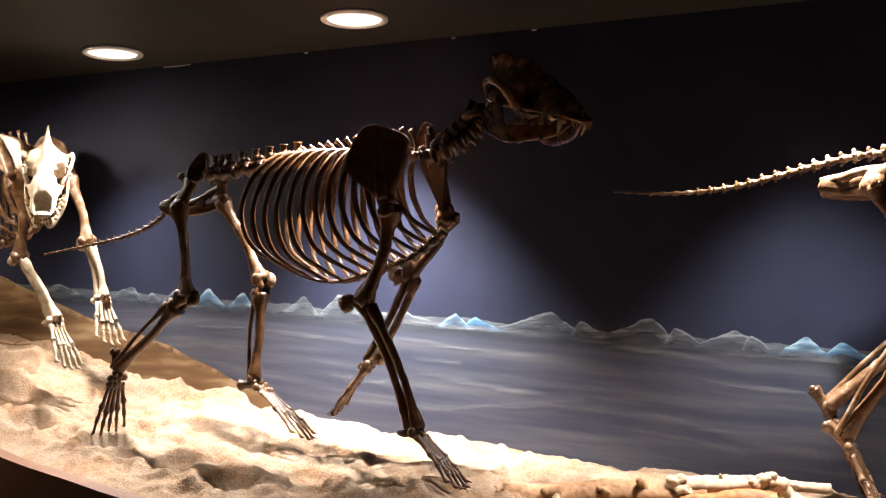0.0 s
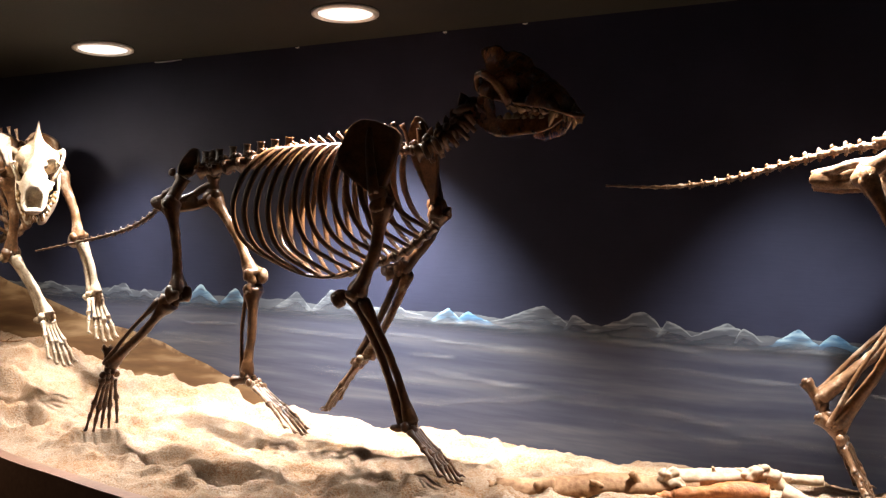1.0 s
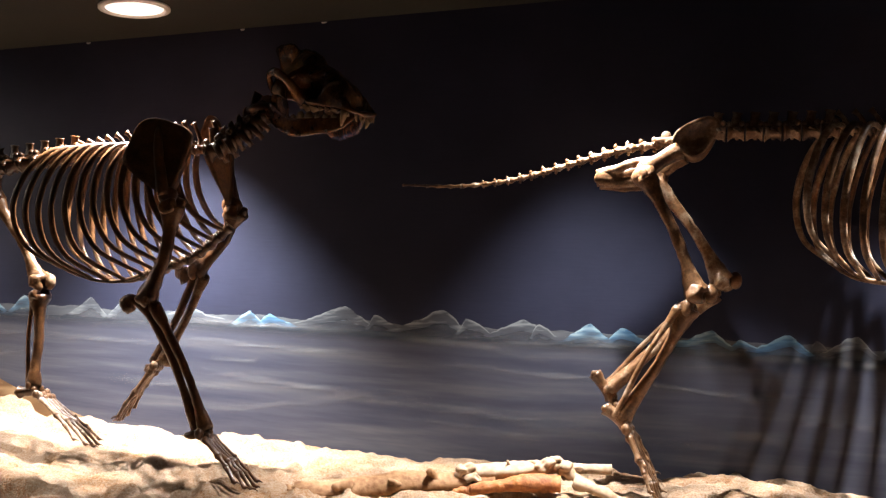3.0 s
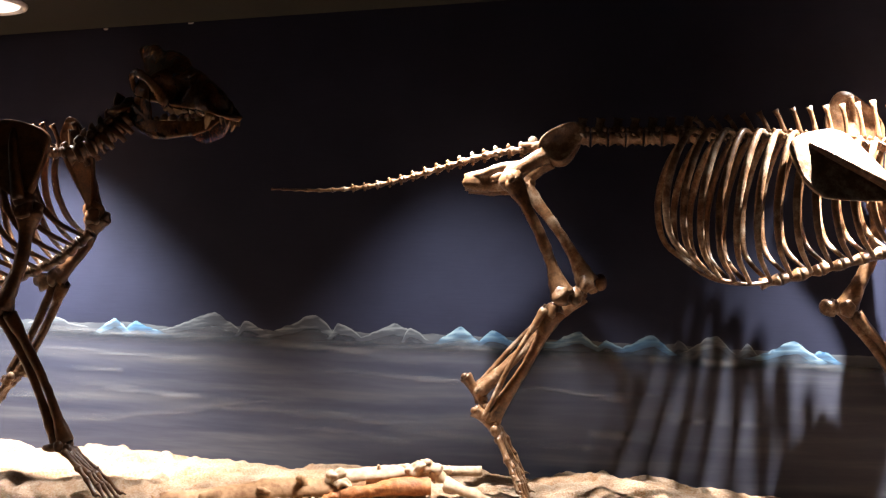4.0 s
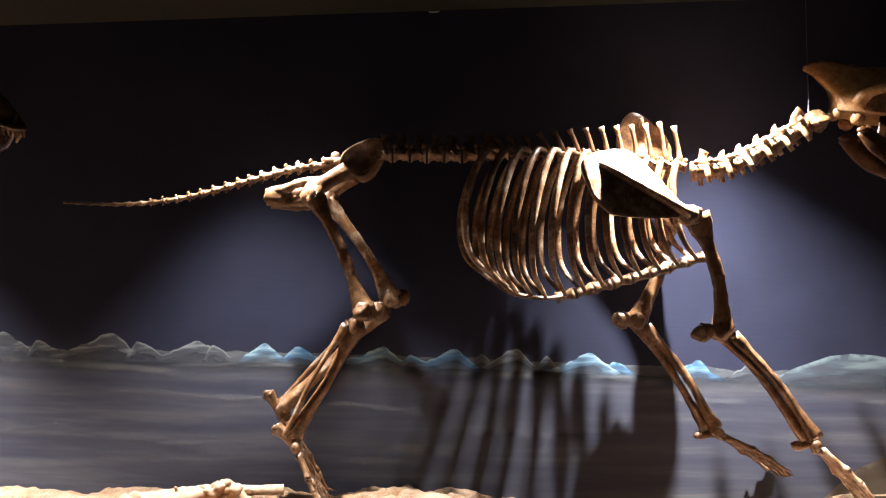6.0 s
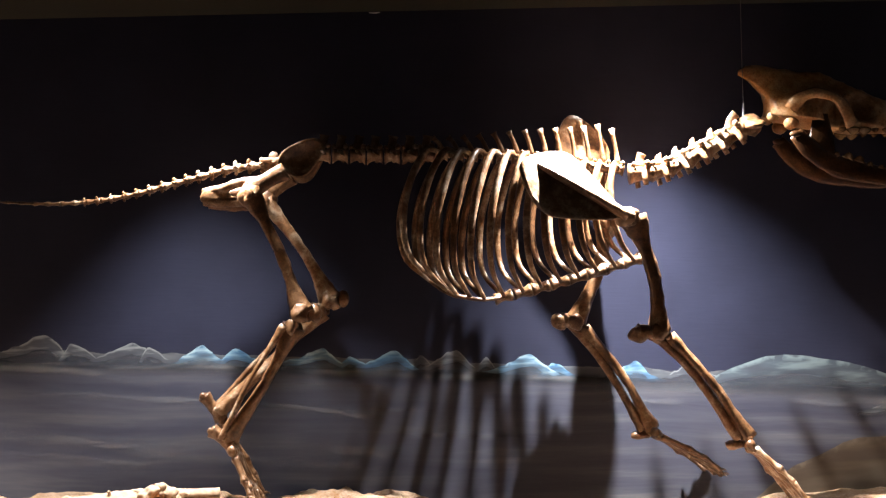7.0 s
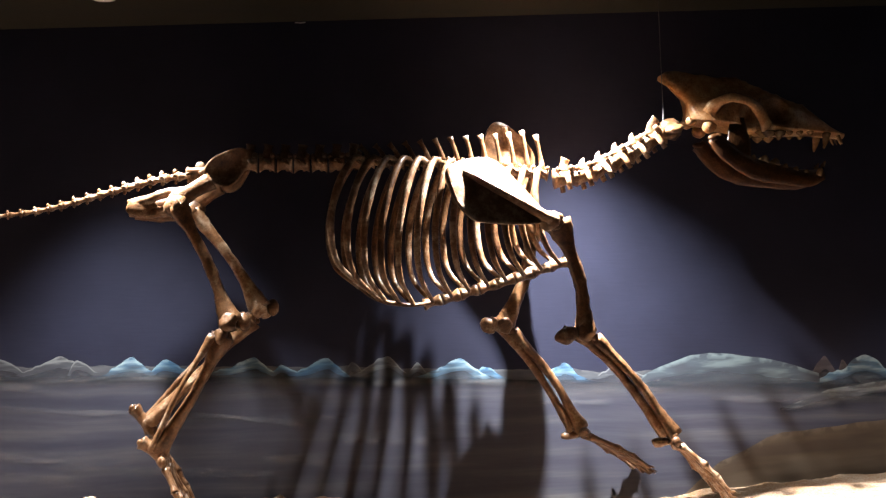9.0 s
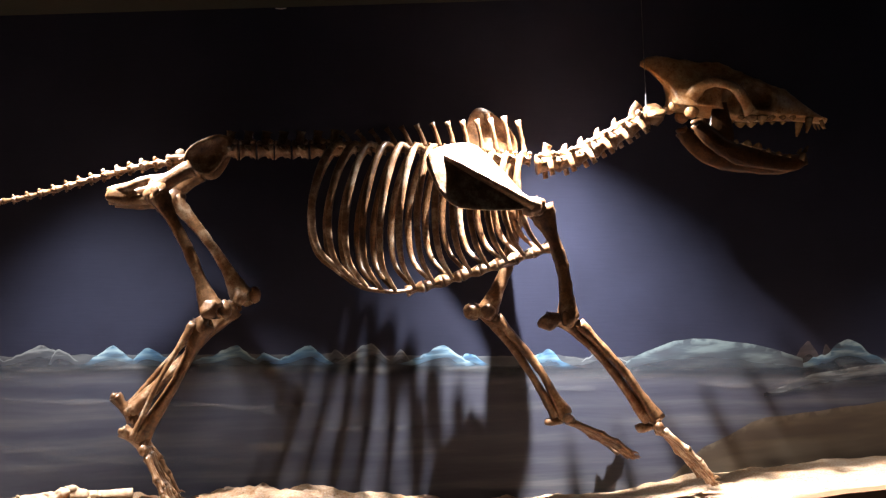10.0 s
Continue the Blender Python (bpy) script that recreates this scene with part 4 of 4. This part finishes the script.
def sand_level(x, y, rough=1.0):
    # smoother towards the east end
    rough *= float(np.interp(x, (1.2, 1.8), (1.0, 0.35)))
    wallz = float(np.interp(x, (-4.5, -2.75, -2.4, -2.05, -1.68, -1.3, -1.04, -0.54, -0.13, 0.39, 0.7, 0.97, 1.3, 1.76, 2.0, 2.2, 2.6, 4.5),
                            (1.4, 1.29, 1.27, 1.165, 1.115, 1.035, 1.0, 0.973, 0.93, 0.9, 0.9, 0.85, 0.8, 0.785, 0.81, 0.82, 0.818, 0.82)))
    fall = float(np.interp(x, (-2.1, -1.77, -1.3, -0.4, 1.2, 2.2), (0.31, 0.245, 0.13, 0.1, 0.05, -0.02)))
    z = wallz - fall * (WALL - y)
    lump = abs(noise.noise(V(x * 7.5, y * 9.5, 5)))
    z += rough * (0.02 * noise.noise(V(x * 3.2, y * 4.5, 1.7)) + 0.042 * (0.3 - lump) * (0.6 + noise.noise(V(x * 2, y * 2, 8))) + 0.008 * (0.25 - abs(noise.noise(V(x * 19, y * 24, 2))))
                  + 0.006 * noise.noise(V(x * 40, y * 46, 4)) + 0.012 * (0.2 - abs(noise.noise(V(x * 5, y * 22, 11)))))
    # a thin crust, broken into sharp-edged plates
    crust = noise.noise(V(x * 5.5, y * 9, 31)) + 0.35 * noise.noise(V(x * 17, y * 21, 32))
    z += rough * 0.016 * max(0.0, min(1.0, crust * 7 + 0.5))
    # clods broken from the front of the bed
    clod = max(0.0, min(1.0, (2.2 - y) / 0.2)) * max(0.0, noise.noise(V(x * 13, y * 17, 21)) - 0.05)
    z += rough * 0.055 * min(clod, 0.3)
    for hx, hy, hr, deep in HOLLOWS:
        d = math.hypot(x - hx, (y - hy) * 1.2) / hr
        if d < 1.6:
            z += rough * deep * (0.35 * math.exp(-((d - 1.1) / 0.25) ** 2) - max(0.0, 1 - d * d) ** 0.7)
    return z


def bench_edge(x):
    """The bench's front edge, set back unseen towards the east to cut bounced light."""
    return float(np.interp(x, (-4.4, -2.07, -1.31, -0.6, -0.1, 0.4, 0.9, 3.8), (2.3, 2.05, 1.8, 1.62, 1.64, 1.95, 2.2, 2.2)))


def sand_bed():
    bm = bmesh.new()
    nx, ny = 900, 130
    grid = []
    for i in range(nx + 1):
        x = -4.4 + 8.2 * i / nx
        front = bench_edge(x)
        row = []
        for j in range(ny + 1):
            y = front + (WALL - front) * j / ny
            row.append(bm.verts.new((x, y, sand_level(x, y, min(1.0, (y - front) / 0.12)))))
        grid.append(row)
    for i in range(nx):
        for j in range(ny):
            bm.faces.new((grid[i][j], grid[i + 1][j], grid[i + 1][j + 1], grid[i][j + 1]))
    return link("ground", bm, SAND)


ground = structure(sand_bed(), "uneven bed of pale dry sand with hollows and ridges", "sand")


def bench_front():
    """The display's dark front board, following the sand's edge."""
    bm = bmesh.new()
    secs = []
    for i in range(90):
        x = -4.4 + 8.2 * i / 89
        y = bench_edge(x)
        z = sand_level(x, y, 0.0) + 0.006
        secs.append([bm.verts.new(p) for p in ((x, y + 0.006, 0), (x, y + 0.006, z), (x, y - 0.05, z), (x, y - 0.05, 0))])
    for a, b in zip(secs, secs[1:]):
        for j in range(4):
            bm.faces.new((a[j], b[j], b[(j + 1) % 4], a[(j + 1) % 4]))
    for s in (secs[0], secs[-1][::-1]):
        bm.faces.new(s)
    bmesh.ops.recalc_face_normals(bm, faces=bm.faces)
    return link("trim", bm, DARK_PANEL, None, "", False)


structure(bench_front(), "dark brown front board of the display bench", "board")


# ---- the skeletons ----
B = dict(
    # jaw_mat: dark bone paints in the shade that the skull throws on the jaw
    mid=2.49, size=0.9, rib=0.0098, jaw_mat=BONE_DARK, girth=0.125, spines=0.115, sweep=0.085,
    lumbar=[(0.66, 1.872), (0.86, 1.862), (1.0, 1.86)],
    thorax=[(1.0, 1.86), (1.24, 1.842), (1.42, 1.815), (1.54, 1.8)],
    neck=[(1.555, 1.785), (1.66, 1.797), (1.78, 1.848), (1.94, 1.93)],
    tail=[(0.56, 1.848), (0.438, 1.838), (0.308, 1.81), (0.129, 1.77), (-0.035, 1.758), (-0.203, 1.769)], tail_count=22,
    sternum=[(1.575, 1.545), (1.4, 1.5), (1.15, 1.445)],
    costal=[(1.14, 1.445), (1.08, 1.452), (1.02, 1.47), (0.96, 1.52)],
    sacrum=(0.585, 1.855), ilium=(0.648, 1.862), ischium=(0.362, 1.758),
    hind=[((0.49, 2.41, 1.755), (0.618, 2.41, 1.43), (0.41, 2.43, 1.105), (0.365, 2.43, 1.13), (0.5, 2.41, 0.885)),
          ((0.515, 2.57, 1.755), (0.69, 2.585, 1.465), (0.365, 2.56, 1.165), (0.33, 2.55, 1.213), (0.48, 2.6, 0.9))],
    fore=[((1.53, 2.40, 1.655), (1.60, 2.425, 1.34), (1.535, 2.42, 1.335), (1.822, 2.43, 1.03), (1.985, 2.43, 0.835)),
          ((1.50, 2.575, 1.66), (1.40, 2.60, 1.37), (1.355, 2.60, 1.375), (1.60, 2.61, 1.045), (1.82, 2.635, 0.895))],
    blades=[((1.5, 2.37, 1.655), (1.225, 2.335, 1.695), (1.305, 2.42, 1.87)), ((1.49, 2.6, 1.68), (1.35, 2.585, 1.925), (1.505, 2.58, 1.935))],
    neck_size=0.03, skull=((1.975, 2.49, 1.935), (2.435, 2.46, 1.872), 1.0, 0.085, radians(13), 0.0, 0.2), skull_mat=BONE_SKULL_LIT,
)
A = dict(
    # tan bone on far thigh, lower foreleg and feet paints in their lamp light
    mid=2.27, size=0.88, neck_size=0.031, rib=0.0098, tail_r=0.0075, loin=0.028, far_lit_mat=BONE_LIGHT, girth=0.125, spines=0.07, sweep=0.11,
    lumbar=[(-1.46, 1.85), (-1.3, 1.866), (-1.11, 1.882)],
    thorax=[(-1.11, 1.882), (-0.96, 1.886), (-0.84, 1.88), (-0.72, 1.875)],
    neck=[(-0.70, 2.27, 1.87), (-0.64, 2.29, 1.9), (-0.6, 2.33, 1.95), (-0.56, 2.37, 2.01)],
    tail=[(-1.6, 1.755), (-1.66, 1.705), (-1.763, 1.665), (-1.926, 1.635), (-2.118, 1.607)], tail_count=18,
    sternum=[(-0.65, 1.652), (-0.76, 1.575), (-0.93, 1.52)],
    costal=[(-0.94, 1.513), (-1.0, 1.507), (-1.07, 1.52), (-1.15, 1.56)],
    sacrum=(-1.53, 1.835), ilium=(-1.445, 1.878), ischium=(-1.575, 1.748), wing=0.72,
    hind=[((-1.51, 2.19, 1.735), (-1.475, 2.18, 1.46), (-1.725, 2.18, 1.24), (-1.74, 2.18, 1.29), (-1.78, 2.2, 1.015)),
          ((-1.465, 2.35, 1.775), (-1.318, 2.365, 1.515), (-1.33, 2.34, 1.205), (-1.377, 2.34, 1.185), (-1.11, 2.31, 1.03))],
    fore=[((-0.775, 2.17, 1.71), (-0.855, 2.17, 1.455), (-0.918, 2.17, 1.443), (-0.712, 2.2, 1.095), (-0.56, 2.18, 0.94)),
          ((-0.68, 2.37, 1.7), (-0.80, 2.36, 1.53), (-0.845, 2.36, 1.525), (-0.92, 2.35, 1.268), (-1.035, 2.34, 1.105))],
    blades=[((-0.785, 2.17, 1.735), (-0.935, 2.19, 1.88), (-0.74, 2.21, 1.95)), ((-0.69, 2.36, 1.72), (-0.77, 2.315, 1.935), (-0.68, 2.31, 1.94))],
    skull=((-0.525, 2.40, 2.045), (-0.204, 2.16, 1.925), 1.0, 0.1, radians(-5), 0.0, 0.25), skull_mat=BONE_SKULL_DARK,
)
C = dict(
    # skull and lower forelegs take the lit bone colour, the rest stays brown
    mid=2.45, size=0.86, low_mat=BONE_LIT, girth=0.125, spines=0.09, sweep=0.1,
    lumbar=[(-3.1, 2.0), (-2.95, 2.0), (-2.82, 2.0)],
    thorax=[(-2.82, 2.0), (-2.6, 1.99), (-2.45, 1.98), (-2.36, 1.97)],
    neck=[(-2.38, 2.45, 1.97), (-2.33, 2.45, 1.98), (-2.28, 2.44, 1.985)],
    tail=[(-3.25, 1.95), (-3.4, 1.85), (-3.6, 1.75), (-3.8, 1.7)], tail_count=16,
    sternum=[(-2.3, 1.74), (-2.4, 1.68), (-2.65, 1.63)],
    costal=[(-2.67, 1.62), (-2.75, 1.63), (-2.82, 1.67), (-2.87, 1.74)],
    sacrum=(-3.18, 1.97), ilium=(-3.13, 2.0), ischium=(-3.3, 1.88),
    hind=[((-3.2, 2.37, 1.86), (-3.1, 2.37, 1.6), (-3.3, 2.37, 1.38), (-3.34, 2.37, 1.4), (-3.2, 2.37, 1.26)),
          ((-3.2, 2.53, 1.86), (-3.0, 2.53, 1.62), (-3.1, 2.53, 1.36), (-3.14, 2.53, 1.37), (-2.98, 2.53, 1.27))],
    fore=[((-2.335, 2.36, 1.87), (-2.317, 2.36, 1.606), (-2.36, 2.38, 1.6), (-2.158, 2.36, 1.387), (-2.066, 2.35, 1.215)),
          ((-2.27, 2.54, 1.9), (-2.174, 2.54, 1.663), (-2.21, 2.55, 1.66), (-2.105, 2.54, 1.466), (-2.04, 2.52, 1.295))],
    blades=[((-2.33, 2.36, 1.89), (-2.52, 2.38, 2.0), (-2.36, 2.4, 2.05)), ((-2.27, 2.54, 1.9), (-2.45, 2.53, 2.02), (-2.3, 2.52, 2.06))],
    skull=((-2.265, 2.43, 1.965), (-2.072, 2.205, 1.732), 1.0, 0.035, radians(5), 0.0, 0.235), skull_mat=BONE_LIT,
)
skeleton("tan fossil carnivore skeleton striding with jaws open, beside painted wall", BONE_LIGHT, B)
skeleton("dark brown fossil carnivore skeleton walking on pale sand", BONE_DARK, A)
skeleton("tan fossil carnivore skeleton stepping with lowered head on sand, lit skull and lower forelegs painted pale", BONE_LIGHT, C)


def driftwood(root_pts, r0, r1, stubs, label, mat, seed):
    """A weathered log: knotty tapering trunk with broken stubs."""
    rng = random.Random(seed)
    root = new("driftwood_log")
    tagged(root, label, "driftwood", "driftwood on the sand")
    bm = bmesh.new()
    tube(bm, root_pts, lambda t: (r0 + (r1 - r0) * t) * (1 + 0.14 * math.sin(9 * t + seed) + 0.1 * noise.noise(V(t * 14, seed, 0))), 44, 18, 0.9, (0, 0, 1), 0.16)
    part("trunk", bm, mat, root)
    for p, q, r in stubs:
        bm = bmesh.new()
        p, q = Vector(p), Vector(q)
        tube(bm, (p, p.lerp(q, 0.5) + V(0, 0, 0.004), q), lambda t: r * (1.2 - 0.6 * t + 0.12 * math.sin(17 * t)), 10, 10, 1, None, 0.35)
        part("branch_stub", bm, mat, root)
    return root


log_brown = driftwood(((-0.47, 2.27, 0.905), (-0.3, 2.32, 0.918), (-0.12, 2.37, 0.927), (0.06, 2.41, 0.93)), 0.042, 0.033,
          (((-0.1, 2.36, 0.945), (-0.11, 2.33, 0.972), 0.012), ((-0.32, 2.3, 0.93), (-0.36, 2.26, 0.935), 0.016)), "thick weathered brown driftwood log lying on the sand", BROWN_WOOD, 3)
branch_bleached = driftwood(((-0.03, 2.39, 0.955), (0.08, 2.42, 0.955), (0.2, 2.45, 0.962), (0.3, 2.48, 0.955), (0.37, 2.5, 0.95)), 0.027, 0.014,
          (((-0.03, 2.39, 0.95), (-0.035, 2.37, 0.975), 0.014), ((0.18, 2.44, 0.965), (0.24, 2.43, 0.99), 0.013), ((0.2, 2.45, 0.965), (0.27, 2.42, 0.968), 0.017), ((0.1, 2.42, 0.96), (0.095, 2.41, 0.988), 0.006),
           ((0.22, 2.44, 0.97), (0.2, 2.42, 0.993), 0.008), ((0.24, 2.44, 0.96), (0.3, 2.42, 0.925), 0.017), ((0.28, 2.42, 0.93), (0.45, 2.36, 0.87), 0.016)), "bleached knotty driftwood branch resting on a log", WOOD, 5)
driftwood(((0.0, 2.365, 0.915), (0.08, 2.37, 0.925), (0.16, 2.385, 0.93), (0.24, 2.4, 0.925)), 0.018, 0.03,
          (((0.0, 2.365, 0.912), (-0.05, 2.35, 0.905), 0.012),), "split reddish piece of driftwood lying against the log", HEARTWOOD, 8)

def knots(log, mat, spots):
    """Gnarled burls and torn wood on a log."""
    for c, r in spots:
        bm = bmesh.new()
        blob(bm, c, (r * 1.3, r * 0.8, r * 0.62), Matrix.Rotation(0.5 * math.sin(90 * c[0]), 4, "Y"), 0.6, 4, 62)
        part("knot", bm, mat, log)


knots(log_brown, BROWN_WOOD, (((-0.47, 2.275, 0.908), 0.03), ((-0.2, 2.31, 0.94), 0.014)))
knots(branch_bleached, WOOD, (((-0.02, 2.385, 0.96), 0.026), ((0.0, 2.375, 0.945), 0.022), ((0.2, 2.43, 0.972), 0.026), ((0.23, 2.44, 0.982), 0.02), ((0.26, 2.44, 0.955), 0.026), ((0.17, 2.44, 0.975), 0.016)))

wire = new("hanging_wire")
tagged(wire, "thin steel wire hanging from the ceiling to the neck bones", "wire")
bm = bmesh.new()
tube(bm, ((1.898, 2.49, 1.945), (1.902, 2.49, 2.1), (1.91, 2.49, CEIL)), lambda t: 0.0011, 8, 6)
part("strand", bm, STEEL, wire)
bm = bmesh.new()
tube(bm, ((1.897, 2.49, 1.935), (1.898, 2.49, 1.955), (1.899, 2.49, 1.98)), lambda t: 0.005 - 0.003 * t, 6, 8)
part("eyelet", bm, STEEL, wire)


# a dry twig on the crest of the sand
bm = bmesh.new()
tube(bm, [V(x, 2.6, sand_level(x, 2.6) + 0.004 + 0.006 * k) for k, x in enumerate((-2.8, -2.68, -2.57, -2.49))], lambda t: 0.005 - 0.0025 * t, 20, 7, 1, None, 0.4)
twig = new("twig")
tagged(twig, "thin dry brown twig lying on the sand", "twig")
part("stem", bm, BROWN_WOOD, twig)
bm = bmesh.new()
tube(bm, (V(-2.57, 2.6, sand_level(-2.57, 2.6) + 0.016), V(-2.54, 2.58, sand_level(-2.54, 2.58) + 0.03), V(-2.51, 2.57, sand_level(-2.51, 2.57) + 0.036)), lambda t: 0.0028 - 0.0016 * t, 8, 6, 1, None, 0.3)
part("side_shoot", bm, BROWN_WOOD, twig)
